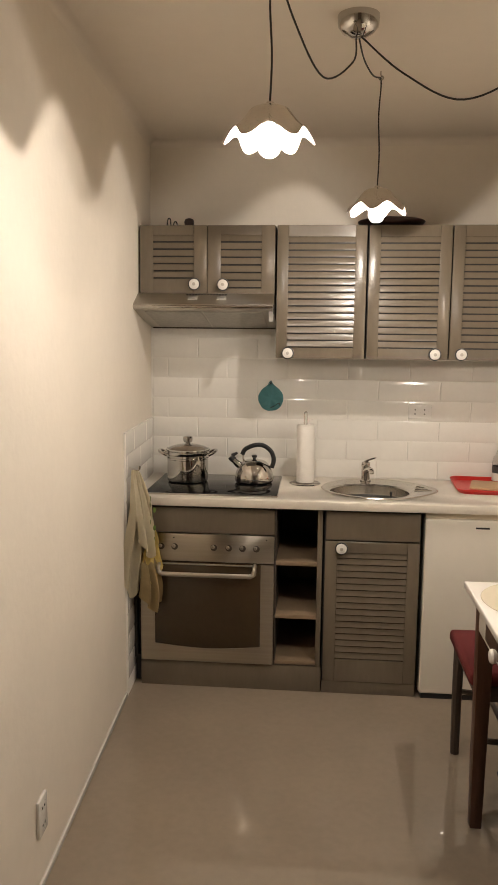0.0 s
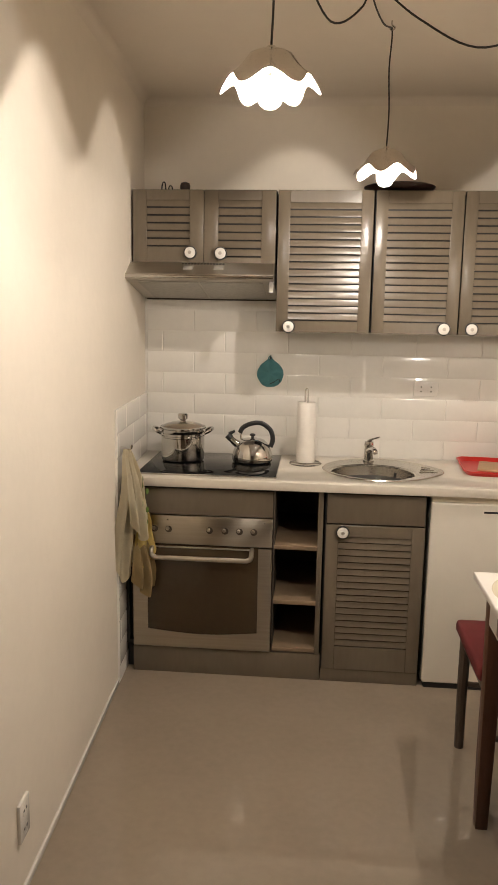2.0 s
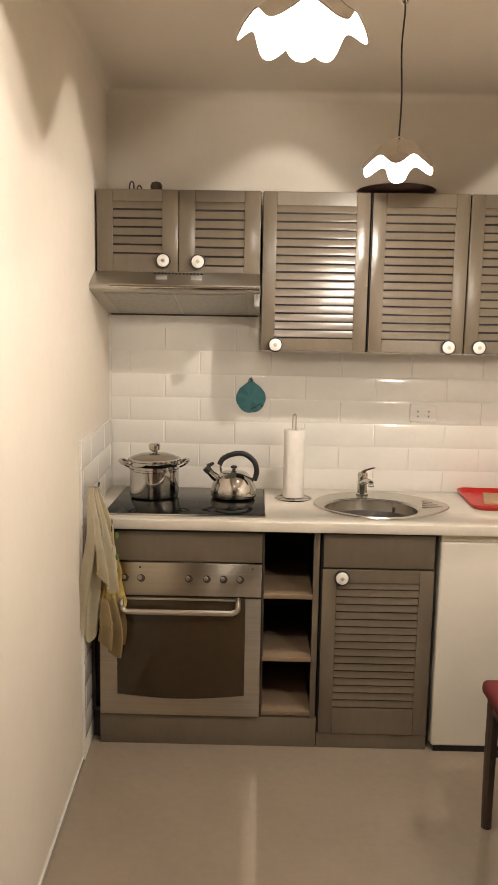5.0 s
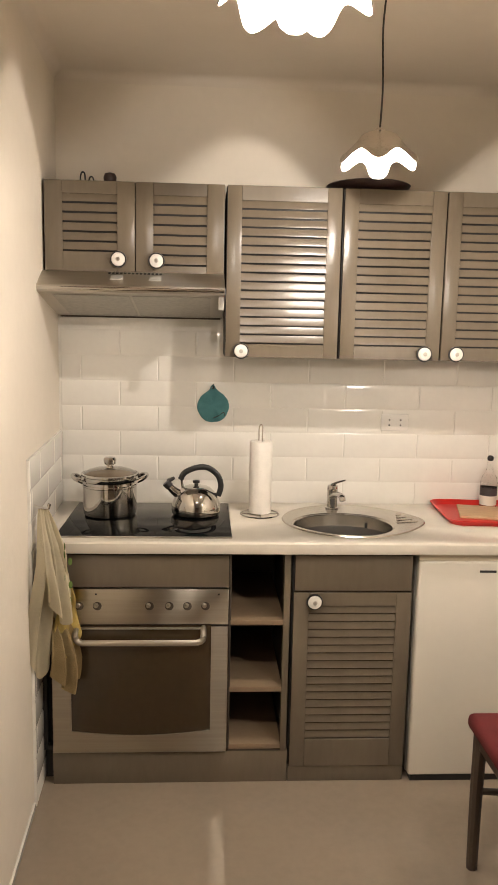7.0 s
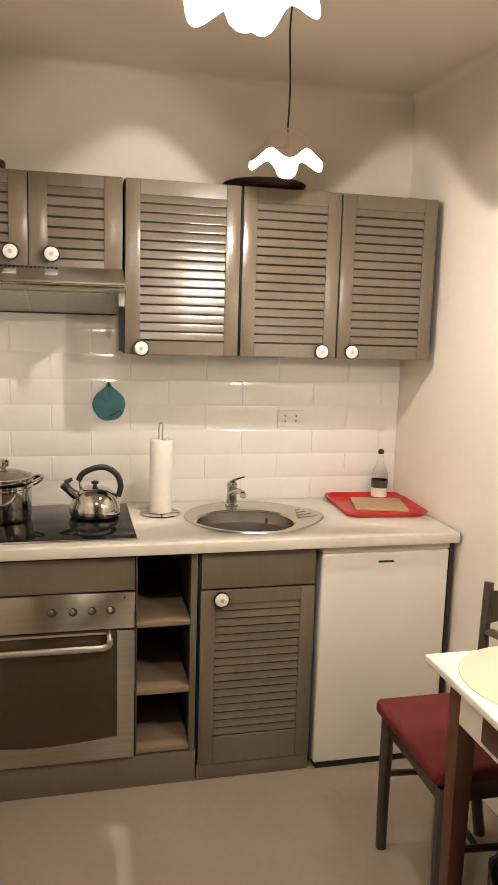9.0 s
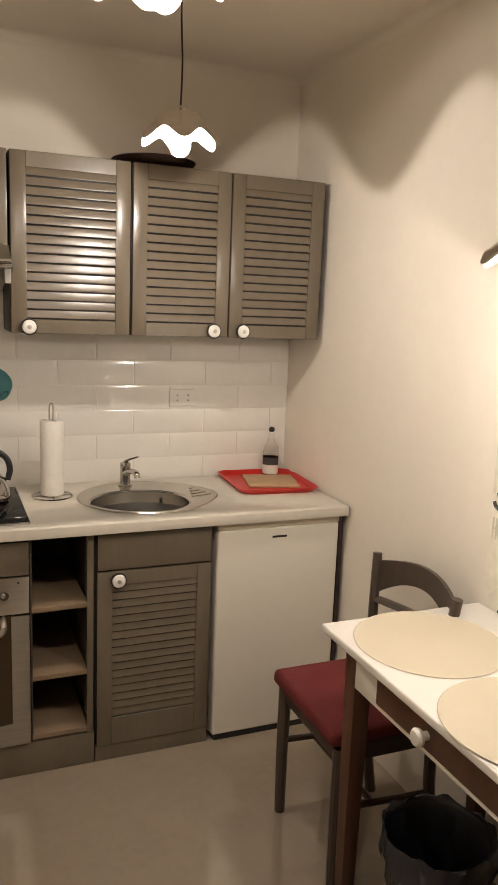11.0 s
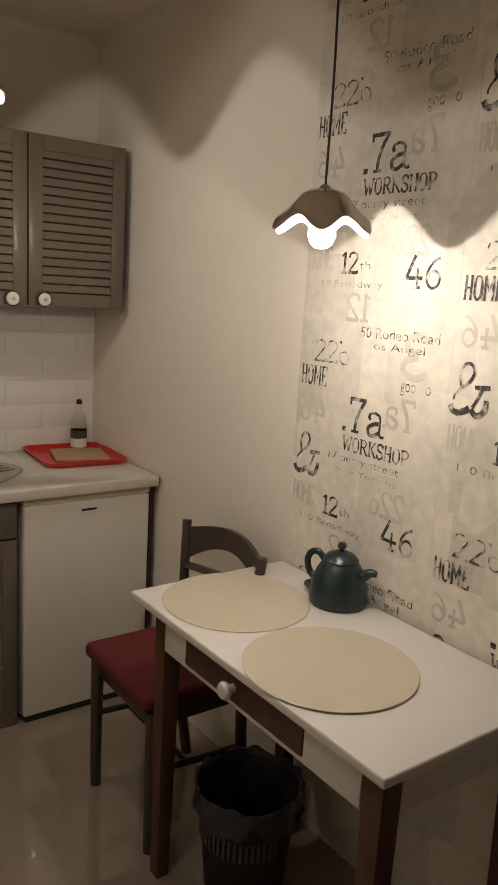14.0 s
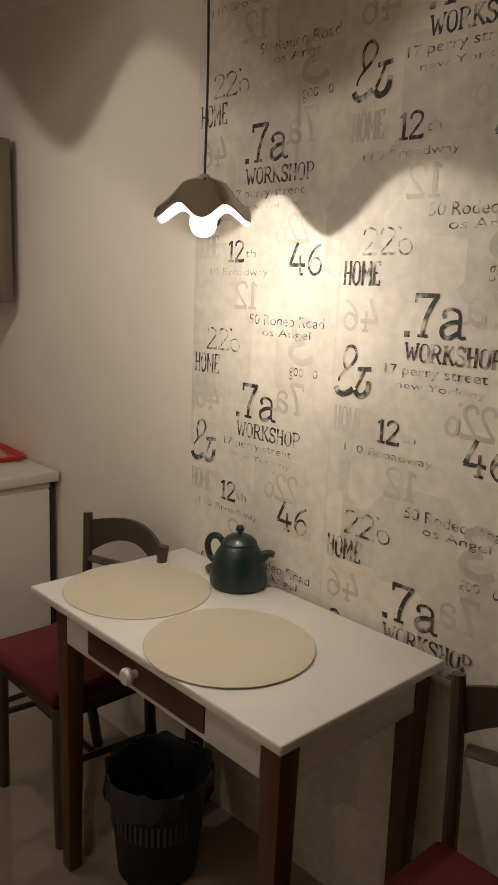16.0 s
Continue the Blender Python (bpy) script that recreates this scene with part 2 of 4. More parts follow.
def lathe(profile, n=36, cx=0.0, cy=0.0, sx=1.0, sy=1.0):
    bm = bmesh.new()
    rings = []
    for r, z in profile:
        if r < 1e-6:
            rings.append([bm.verts.new((cx, cy, z))])
        else:
            rings.append([bm.verts.new((cx + sx * r * math.cos(2 * math.pi * k / n), cy + sy * r * math.sin(2 * math.pi * k / n), z))
                          for k in range(n)])
    for a, b in zip(rings, rings[1:]):
        for k in range(n):
            q = [a[k % len(a)], a[(k + 1) % len(a)], b[(k + 1) % len(b)], b[k % len(b)]]
            q = list(dict.fromkeys(q))
            if len(q) > 2:
                bm.faces.new(q)
    bmesh.ops.recalc_face_normals(bm, faces=bm.faces[:])
    return bm


def curve_points(pts, step=6):
    p = [Vector(q) for q in pts]
    out = []
    for i in range(len(p) - 1):
        a, b, c, d = p[max(i - 1, 0)], p[i], p[i + 1], p[min(i + 2, len(p) - 1)]
        for s in range(step):
            t = s / step
            out.append(0.5 * ((2 * b) + (c - a) * t + (2 * a - 5 * b + 4 * c - d) * t * t + (3 * b - a - 3 * c + d) * t ** 3))
    out.append(p[-1])
    return out


def tube(pts, r, n=8, step=6, flat=1.0):
    """A round bar along a smooth line; flat squashes it. r: one radius or one for each end."""
    path = curve_points(pts, step)
    bm = bmesh.new()
    rings = []
    up = None
    for i, p in enumerate(path):
        d = (path[min(i + 1, len(path) - 1)] - path[max(i - 1, 0)]).normalized()
        if up is None:
            up = Vector((0, 0, 1)) if abs(d.z) < 0.9 else Vector((0, 1, 0))
        side = d.cross(up).normalized()
        up = side.cross(d).normalized()
        f = i / max(len(path) - 1, 1)
        rad = r if isinstance(r, float) else r[0] + (r[1] - r[0]) * f
        rings.append([bm.verts.new(p + rad * (math.cos(2 * math.pi * k / n) * side + flat * math.sin(2 * math.pi * k / n) * up))
                      for k in range(n)])
    for a, b in zip(rings, rings[1:]):
        for k in range(n):
            bm.faces.new((a[k], a[(k + 1) % n], b[(k + 1) % n], b[k]))
    bm.faces.new(rings[0][::-1])
    bm.faces.new(rings[-1])
    bmesh.ops.recalc_face_normals(bm, faces=bm.faces[:])
    return bm


def mesh_of(name, bm, material, smooth=35.0):
    me = bpy.data.meshes.new(name)
    bm.normal_update()
    for f in bm.faces:
        f.smooth = True
    for e in bm.edges:
        if len(e.link_faces) == 2 and e.calc_face_angle(0) > radians(smooth):
            e.smooth = False
    bm.to_mesh(me)
    bm.free()
    me.materials.append(material)
    return me


def part(name, bm, material, parent, label=""):
    """Links a bmesh as one mesh object under a thing or under a part."""
    ob = new(name, mesh_of(name, bm, material))
    ob.parent = parent
    if label:
        ob["label"] = label
    return ob


def thing(name, m, label, category, group=""):
    ob = new(name)
    ob.empty_display_size = 0.05
    ob.matrix_world = m
    return tagged(ob, label, category, group)


def solo(name, bm, material, m, label="", category="", kind="", group=""):
    ob = new(name, mesh_of(name, bm, material))
    ob.matrix_world = m
    return tagged(ob, label, category, group, kind)


O = pose(0, 0, 0)
CEIL = 2.51
LEFT = -0.03
SOUTH = -6.6


def west(y):
    """The long wall runs a little out of square too."""
    return LEFT - 0.04 * y


WEST_TURN = math.degrees(math.atan(0.04))


def east(y):
    """The right-hand wall stands a little out of square."""
    return 1.79 - 0.018 * y


# ---- structure ----
floor = solo("floor", box(-0.3, 2.3, SOUTH - 0.2, 0.2, -0.12, 0.0), FLOOR, O, "polished beige porcelain floor with sharp lamp reflections",
             "floor", "structure")
solo("ceiling", box(-0.3, 2.3, SOUTH - 0.2, 0.2, CEIL, CEIL + 0.12), CEILING, O, "plain off-white painted ceiling", "ceiling", "structure")
solo("wall_north", box(LEFT - 0.15, 2.1, 0.0, 0.15, 0.0, CEIL), PLASTER, O, "warm white painted wall behind the kitchen units", "wall", "structure")
ww = box(LEFT - 0.25, LEFT, SOUTH, 0.0, 0.0, CEIL)
for v in ww.verts:
    if v.co.x > LEFT - 0.1:
        v.co.x = west(v.co.y)
solo("wall_west", ww, PLASTER, O, "long plain warm white painted wall", "wall", "structure")
# south wall is never in view; added to close the room and darken reflections
solo("wall_south", box(LEFT - 0.15, 2.2, SOUTH - 0.15, SOUTH, 0.0, CEIL), DARK_WALL, O, "unseen plain wall added to close the room, dark to dim reflections", "wall", "structure")
ew = box(1.79, 2.0, SOUTH, 0.0, 0.0, CEIL)
for v in ew.verts:
    if v.co.x < 1.9:
        v.co.x = east(v.co.y)
solo("wall_east", ew, PLASTER, O, "warm white wall with a printed wallpaper panel", "wall", "structure")
solo("baseboard", box(0.0, 0.008, SOUTH + 0.70, 0.0, 0.0, 0.022, 0.002), CERAMIC, pose(west(-0.70), -0.70, 0, 0, 0, WEST_TURN), "thin white skirting strip along the wall", "baseboard", "structure")
# small plaster cove where the walls meet the ceiling
def cove(a, b, inward):
    """Hollow fillet along the ceiling's edge from a to b."""
    bm = bmesh.new()
    R = 0.035
    rows = []
    for p in (a, b):
        ring = [(0.0, 0.0)] + [(R - R * math.sin(k * math.pi / 12), R - R * math.cos(k * math.pi / 12)) for k in range(7)]
        rows.append([bm.verts.new((p[0] + inward[0] * h, p[1] + inward[1] * h, CEIL - d)) for h, d in ring])
    n = len(rows[0])
    for k in range(n):
        bm.faces.new((rows[0][k], rows[0][(k + 1) % n], rows[1][(k + 1) % n], rows[1][k]))
    bm.faces.new(rows[0])
    bm.faces.new(rows[1])
    bmesh.ops.recalc_face_normals(bm, faces=bm.faces[:])
    return bm


solo("trim", join(cove((west(SOUTH), SOUTH), (LEFT, 0), (1, 0)), cove((LEFT, 0), (1.79, 0), (0, -1)), cove((1.79, 0), (east(SOUTH), SOUTH), (-1, 0))),
     CEILING, O, "narrow plaster cove under the ceiling", "trim", "structure")


# ---- kitchen units ----
def knob(parent, x, y, z):
    """White ceramic knob with a dark rim and a screw in the middle, facing -y."""
    prof = [(0.0, 0.0), (0.008, 0.0), (0.009, 0.012), (0.021, 0.016), (0.0235, 0.021), (0.021, 0.026), (0.012, 0.0285), (0.0, 0.0285)]
    bm = lathe(prof, 20)
    bm.transform(pose(x, y, z, 90, 0, 0))
    k = part("knob", bm, CERAMIC, parent, "white ceramic knob with a dark rim")
    ring = lathe([(0.010, 0.006), (0.0265, 0.009), (0.0285, 0.014), (0.0275, 0.0185), (0.0225, 0.0185)], 20)
    ring.transform(pose(x, y, z, 90, 0, 0))
    part("knob_rim", ring, BLACK, parent)
    sc = lathe([(0.0075, 0.0283), (0.0075, 0.0295), (0.005, 0.0302), (0.0, 0.0302)], 12)
    sc.transform(pose(x, y, z, 90, 0, 0))
    part("knob_screw", sc, STEEL, parent, "small metal screw head")
    return k


def louvre_door(parent, x0, x1, z0, z1, y, knob_at, stile=0.05, top=0.075, bottom=0.06, n=17):
    """A framed door with sloping slats; its face lies at y, 20 mm thick."""
    t = 0.02
    a, b = z0 + bottom, z1 - top
    # the backing sheet is coloured near-black as the shade behind the slats
    door = part("door", box(x0 + stile - 0.003, x1 - stile + 0.003, y + t - 0.003, y + t - 0.0005, a - 0.003, b + 0.003), GAP_SHADE, parent, "taupe louvred door")
    part("stile", box(x0, x0 + stile, y, y + t, z0, z1, 0.0014), TAUPE, door)
    part("stile", box(x1 - stile, x1, y, y + t, z0, z1, 0.0014), TAUPE, door)
    part("rail", box(x0 + stile + 0.0002, x1 - stile - 0.0002, y + 0.0004, y + t, z0, a, 0.001, 1), TAUPE, door)
    part("rail", box(x0 + stile + 0.0002, x1 - stile - 0.0002, y + 0.0004, y + t, b, z1, 0.001, 1), TAUPE, door)
    pitch = (b - a) / n
    bm = bmesh.new()
    w = x1 - x0 - 2 * stile
    for i, (yy, zz) in enumerate(((0.0022, 0.0), (0.0022, 0.003), (0.0088, pitch * 0.82), (0.0125, pitch * 0.82), (0.0125, 0.002))):
        bm.verts.new((0, yy, zz))
        bm.verts.new((w, yy, zz))
    bm.verts.ensure_lookup_table()
    m = 5
    for i in range(m):
        j = (i + 1) % m
        bm.faces.new((bm.verts[2 * i], bm.verts[2 * j], bm.verts[2 * j + 1], bm.verts[2 * i + 1]))
    bm.faces.new([bm.verts[2 * i] for i in range(m)])
    bm.faces.new([bm.verts[2 * i + 1] for i in reversed(range(m))])
    bmesh.ops.recalc_face_normals(bm, faces=bm.faces[:])
    me = mesh_of("slat", bm, TAUPE, 20)
    for i in range(n):
        s = new("slat", me)
        s.location = (x0 + stile, y, a + (i + 0.18) * pitch)
        s.parent = door
    if knob_at:
        knob(door, knob_at[0], y, knob_at[1])
    return door


def carcass(x0, x1, y0, y1, z0, z1, t=0.016, back=True):
    """Open-fronted box of boards; the front lies at y0."""
    bms = [box(x0, x0 + t, y0, y1, z0, z1, 0.001), box(x1 - t, x1, y0, y1, z0, z1, 0.001),
           box(x0 + t, x1 - t, y0, y1, z0, z0 + t, 0.001), box(x0 + t, x1 - t, y0, y1, z1 - t, z1, 0.001)]
    if back:
        bms.append(box(x0 + t, x1 - t, y1 - 0.006, y1, z0 + t, z1 - t))
    return join(*bms)


UT, UB = 2.066, 1.480          # wall units: top and bottom
UF = -0.33                     # their door faces

u = thing("wall_cabinet", pose(0, 0, 0), "short taupe two-door louvred wall cabinet above the hood", "cabinet", "wall cabinets")
part("body", carcass(-0.012, 0.607, UF + 0.022, -0.002, 1.77, UT), GAP_SHADE, u)
louvre_door(u, -0.008, 0.298, 1.725, UT, UF, (0.243, 1.806), 0.06, 0.043, 0.106, 6)
louvre_door(u, 0.301, 0.605, 1.725, UT, UF, (0.373, 1.804), 0.06, 0.042, 0.064, 7)

u = thing("wall_cabinet", pose(0, 0, 0), "tall taupe wall cabinet with one louvred door", "cabinet", "wall cabinets")
part("body", carcass(0.613, 1.014, UF + 0.022, -0.014, UB, UT), GAP_SHADE, u)
louvre_door(u, 0.615, 1.012, UB, UT, UF, (0.669, 1.502), 0.05, 0.050, 0.047, 16)

u = thing("wall_cabinet", pose(0, 0, 0), "wide taupe wall cabinet with two louvred doors", "cabinet", "wall cabinets")
part("body", carcass(1.020, 1.757, UF + 0.022, -0.014, UB, UT), GAP_SHADE, u)
louvre_door(u, 1.022, 1.381, UB, UT, UF, (1.323, 1.503), 0.05, 0.050, 0.047, 16)
louvre_door(u, 1.387, 1.755, UB, UT, UF, (1.438, 1.504), 0.05, 0.050, 0.047, 16)

# slim stainless hood
hood = thing("cooker_hood", pose(0, 0, 0), "slim stainless steel cooker hood under the short cabinet", "cooker hood")
prof = [(-0.02, 1.765), (-0.335, 1.765), (-0.345, 1.762), (-0.452, 1.713), (-0.458, 1.700), (-0.452, 1.690), (-0.44, 1.688), (-0.02, 1.615)]
hb = bmesh.new()
for x in (-0.022, 0.607):
    for y, z in prof:
        hb.verts.new((x, y, z))
hb.verts.ensure_lookup_table()
n = len(prof)
for i in range(n):
    j = (i + 1) % n
    hb.faces.new((hb.verts[i], hb.verts[j], hb.verts[n + j], hb.verts[n + i]))
hb.faces.new([hb.verts[i] for i in range(n)])
hb.faces.new([hb.verts[n + i] for i in range(n)])
bmesh.ops.recalc_face_normals(hb, faces=hb.faces[:])
part("body", hb, STEEL, hood)


def hood_under(y):
    return 1.688 + (y + 0.44) / 0.42 * (1.615 - 1.688)


for x0, x1 in ((0.03, 0.285), (0.295, 0.56)):
    fb = box(x0, x1, -0.41, -0.06, -0.002, 0.0)
    for v in fb.verts:
        v.co.z = hood_under(v.co.y) - 0.0015 + v.co.z
    part("grease_filter", fb, FILTER, hood, "metal grease filter")
for i in range(14):
    vs_ = box(-0.0042, 0.0042, -0.0055, 0.0055, -0.002, 0.0008)
    vs_.transform(pose(0.214 + i * 0.0134, -0.354, 1.7590, 24.6))
    part("vent_slot", vs_, BLACK, hood)
part("front_lip", tube([(-0.020, -0.4575, 1.7015), (0.605, -0.4575, 1.7015)], 0.0055, 10, 1), CHROME, hood, "polished front lip")
part("rear_edge", box(-0.015, 0.600, -0.032, -0.018, 1.611, 1.617, 0.001), SHADOW_BROWN, hood, "dark rear edge")
for x in (-0.0235, 0.6085):
    part("end_cap", box(x - 0.0015, x + 0.0015, -0.452, -0.436, 1.672, 1.712, 0.001), BLACK, hood, "dark plastic end cap")
for x in (0.243, 0.372):
    lc = box(-0.02, 0.02, -0.019, 0.019, -0.001, 0.0016, 0.0008)
    lc.transform(pose(x, -0.392, 1.7414, 24.6))
    part("lamp_cover", lc, PLATE, hood, "small pale plastic plate")
for i in range(5):
    part("button", box(0.285 + i * 0.018, 0.293 + i * 0.018, -0.4605, -0.457, 1.698, 1.703, 0.001), BLACK, hood)
part("bracket", box(0.587, 0.606, -0.43, -0.415, 1.64, 1.69, 0.002), PLATE, hood)

# worktop
CT, CB = 0.88, 0.842
worktop = solo("worktop", box(LEFT + 0.001, 1.787, -0.602, -0.013, CB, CT, 0.006, 3), COUNTER, O, "cream laminate worktop with rounded front edge", "worktop")
part("front_edge", box(LEFT + 0.001, 1.787, -0.6062, -0.6022, CB, CT - 0.003, 0.0018), COUNTER, worktop, "cream rounded edge strip")
solo("worktop_edge_cap", box(1.789, 1.7935, -0.598, -0.56, CB + 0.002, CT - 0.006, 0.001), DARK_BROWN, O, "small dark worktop end cap by the wall", "end cap")

BF = -0.57
oc = thing("oven_cabinet", pose(0, 0, 0), "taupe cabinet housing the built-in oven", "cabinet", "base cabinets")
part("body", carcass(0.0, 0.637, BF + 0.022, -0.03, 0.118, 0.835), GAP_SHADE, oc)
part("filler_panel", box(0.040, 0.634, BF, BF + 0.02, 0.715, 0.826, 0.002), TAUPE, oc, "plain taupe filler panel")
part("plinth", box(0.036, 0.848, BF + 0.004, BF + 0.02, 0.0, 0.117, 0.001), TAUPE, oc, "taupe plinth")

ov = thing("built_in_oven", pose(0, 0, 0), "stainless built-in oven with dark glass door and bar handle", "oven")
part("control_panel", box(0.040, 0.634, BF - 0.006, BF + 0.02, 0.586, 0.711, 0.003), OVEN_STEEL, ov, "brushed steel control panel")
for x in (0.130, 0.190, 0.364, 0.430, 0.491, 0.552):
    # dark disc set off to one side as the shaft's painted shade
    shade_disc = lathe([(0.0, 0.0), (0.0145, 0.0), (0.0145, 0.002), (0.0, 0.002)], 18)
    shade_disc.transform(pose(x + 0.004, BF - 0.006, 0.652, 90))
    part("dial_shade", shade_disc, SHADOW_BROWN, ov, "dark disc painting the shade beside a dial shaft")
    kb = lathe([(0.0, 0.0), (0.0085, 0.0), (0.0085, 0.003), (0.0065, 0.005), (0.0058, 0.011), (0.0, 0.011)], 14)
    kb.transform(pose(x, BF - 0.0075, 0.655, 90))
    part("dial_shaft", kb, OVEN_STEEL, ov, "bare metal dial shaft")
for x in (0.190, 0.600):
    part("indicator", box(x - 0.003, x + 0.003, BF - 0.0068, BF - 0.005, 0.690, 0.696), BLACK, ov)
od = part("door", box(0.100, 0.580, BF - 0.0085, BF + 0.015, 0.170, 0.582, 0.001), OVEN_GLASS, ov, "dark oven glass door")


def oven_frame():
    """One pressed sheet round the glass on three sides; its lower edge bows down in the middle."""
    bm = bmesh.new()
    n = 24
    fr_, bk_ = BF - 0.012, BF + 0.018
    gx0, gx1 = 0.104, 0.576
    arc = [(gx0 + (gx1 - gx0) * i / n, 0.205 - 0.017 * math.sin(math.pi * i / n)) for i in range(n + 1)]
    inner = [(gx0, 0.582)] + arc + [(gx1, 0.582)]
    outer_ = [(0.040, 0.582)] + [(0.040 + 0.594 * i / n, 0.124) for i in range(n + 1)] + [(0.634, 0.582)]
    rows = [[bm.verts.new((x, y, z)) for x, z in line] for line, y in ((outer_, bk_), (outer_, fr_ + 0.002), (outer_, fr_), (inner, fr_), (inner, bk_))]
    for v in rows[2]:
        v.co.x += 0.002 if v.co.x < 0.1 else (-0.002 if v.co.x > 0.6 else 0)
        v.co.z += 0.002 if v.co.z < 0.13 else 0
    for a, b in zip(rows, rows[1:]):
        for k in range(len(a) - 1):
            bm.faces.new((a[k], a[k + 1], b[k + 1], b[k]))
    for e in (0, -1):
        bm.faces.new([r[e] for r in rows])
    bmesh.ops.recalc_face_normals(bm, faces=bm.faces[:])
    return bm


part("frame", oven_frame(), OVEN_STEEL, od, "brushed steel frame")
hy = BF - 0.046
bar = tube([(0.126, hy, 0.562), (0.130, hy, 0.547), (0.145, hy, 0.540), (0.175, hy, 0.538), (0.501, hy, 0.538), (0.531, hy, 0.540), (0.546, hy, 0.547), (0.550, hy, 0.562)], 0.0105, 12, 6, 0.8)
posts = [tube([(x, hy, 0.560), (x, hy + 0.010, 0.573), (x, BF - 0.006, 0.576)], 0.0095, 10, 5) for x in (0.126, 0.550)]
part("handle", join(bar, *posts), STEEL, od, "curved steel bar handle")
part("handle_plate", box(0.130, 0.546, BF - 0.014, BF - 0.008, 0.572, 0.5785, 0.001), STEEL, od, "thin steel strip over the handle")

sh = thing("open_shelf_unit", pose(0, 0, 0), "narrow open taupe shelf unit, empty, between oven and sink", "shelf unit", "base cabinets")
# the inside's shade is put into the carcass colour
part("body", carcass(0.637, 0.842, BF + 0.004, -0.03, 0.118, 0.836, 0.006), SHADOW_BROWN, sh)
part("side_panel", box(0.822, 0.8435, BF, BF + 0.03, 0.118, 0.836, 0.001), TAUPE, sh)
for z in (0.580, 0.338, 0.125):
    part("shelf", box(0.642, 0.824, BF + 0.003, -0.04, z, z + 0.018, 0.001), TAUPE_IN, sh)

sk = thing("sink_cabinet", pose(0, 0, 0), "taupe sink cabinet with drawer front and louvred door", "cabinet", "base cabinets")
part("body", carcass(0.850, 1.265, BF + 0.022, -0.03, 0.055, 0.836), GAP_SHADE, sk)
part("drawer_front", box(0.858, 1.260, BF, BF + 0.02, 0.704, 0.828, 0.002), TAUPE, sk, "plain taupe drawer front")
louvre_door(sk, 0.856, 1.262, 0.058, 0.697, BF, (0.925, 0.670), 0.052, 0.049, 0.103, 17)
part("plinth", box(0.852, 1.262, BF + 0.004, BF + 0.02, 0.0, 0.056, 0.001), TAUPE, sk)

fr = thing("fridge", pose(0, 0, 0), "white under-counter fridge with a dark slot grip", "fridge")
part("body", box(1.282, 1.762, -0.53, -0.05, 0.012, 0.836, 0.004), WHITE_ENAMEL, fr)
fd = part("door", box(1.280, 1.764, -0.580, -0.534, 0.024, 0.812, 0.009, 3), WHITE_ENAMEL, fr)
part("grip_slot", box(1.490, 1.548, -0.5815, -0.579, 0.773, 0.781, 0.001), BLACK, fd, "dark slot grip")
part("top_trim", box(1.280, 1.764, -0.578, -0.534, 0.8135, 0.836, 0.003), CREAM_TRIM, fr, "cream top trim")
part("base", box(1.290, 1.756, -0.572, -0.5, 0.0, 0.022), BLACK, fr, "black recessed base")
solo("end_panel", box(1.770, 1.787, -0.57, -0.05, 0.0, 0.841, 0.001), DARK_BROWN, O, "dark narrow end panel beside the fridge", "panel")
# strip added to paint the gap's shade beside the oven cabinet
solo("gap_shade_strip", box(0.002, 0.034, BF + 0.05, BF + 0.066, 0.0, 0.838), GAP_SHADE, O, "dark strip standing in for shade in the gap beside the oven cabinet", "panel")

# ---- hob and things on the worktop ----
hob = thing("ceramic_hob", pose(0, 0, CT), "black ceramic glass hob with a steel front trim", "hob")
part("glass", box(0.052, 0.640, -0.550, -0.06, 0.0005, 0.0065, 0.002), HOB_GLASS, hob)
part("front_trim", box(0.050, 0.642, -0.556, -0.5505, 0.0, 0.0075, 0.0015), CHROME, hob, "polished steel trim")
part("side_trim", box(0.6402, 0.6435, -0.550, -0.06, 0.0, 0.0072, 0.001), CHROME, hob, "polished steel trim")
HT = CT + 0.0068

pot = thing("cooking_pot", pose(0.197, -0.245, HT, 0, 0, 8), "shiny steel cooking pot with lid on the hob", "pot")
part("body", lathe([(0.0, 0.0), (0.090, 0.0), (0.096, 0.005), (0.098, 0.018), (0.098, 0.128), (0.103, 0.134), (0.104, 0.146), (0.102, 0.149), (0.097, 0.148), (0.094, 0.012), (0.0, 0.012)], 48), CHROME, pot)
lid = part("lid", lathe([(0.100, 0.148), (0.106, 0.150), (0.106, 0.155), (0.099, 0.157)], 48), CHROME, pot, "polished steel lid rim")
part("lid_glass", lathe([(0.0985, 0.1565), (0.080, 0.166), (0.050, 0.174), (0.0, 0.178)], 48), SMOKED, lid, "smoked glass lid")
part("lid_knob", lathe([(0.016, 0.176), (0.011, 0.184), (0.022, 0.190), (0.024, 0.206), (0.019, 0.214), (0.0, 0.216)], 24), CHROME, lid)
for s in (-1, 1):
    part("handle", tube([(s * 0.098, -0.038, 0.128), (s * 0.125, -0.037, 0.142), (s * 0.136, 0, 0.146), (s * 0.125, 0.037, 0.142), (s * 0.098, 0.038, 0.128)], 0.0075, 8), CHROME, pot)
# raised ring shaped to imitate a band of reflection on the pot's side
part("reflection_band", lathe([(0.0985, 0.108), (0.1005, 0.110), (0.1005, 0.116), (0.0985, 0.118)], 48), CHROME, pot)

kt = thing("kettle", pose(0.516, -0.240, HT) @ Matrix.Scale(0.94, 4), "polished steel whistling kettle with a black handle", "kettle")
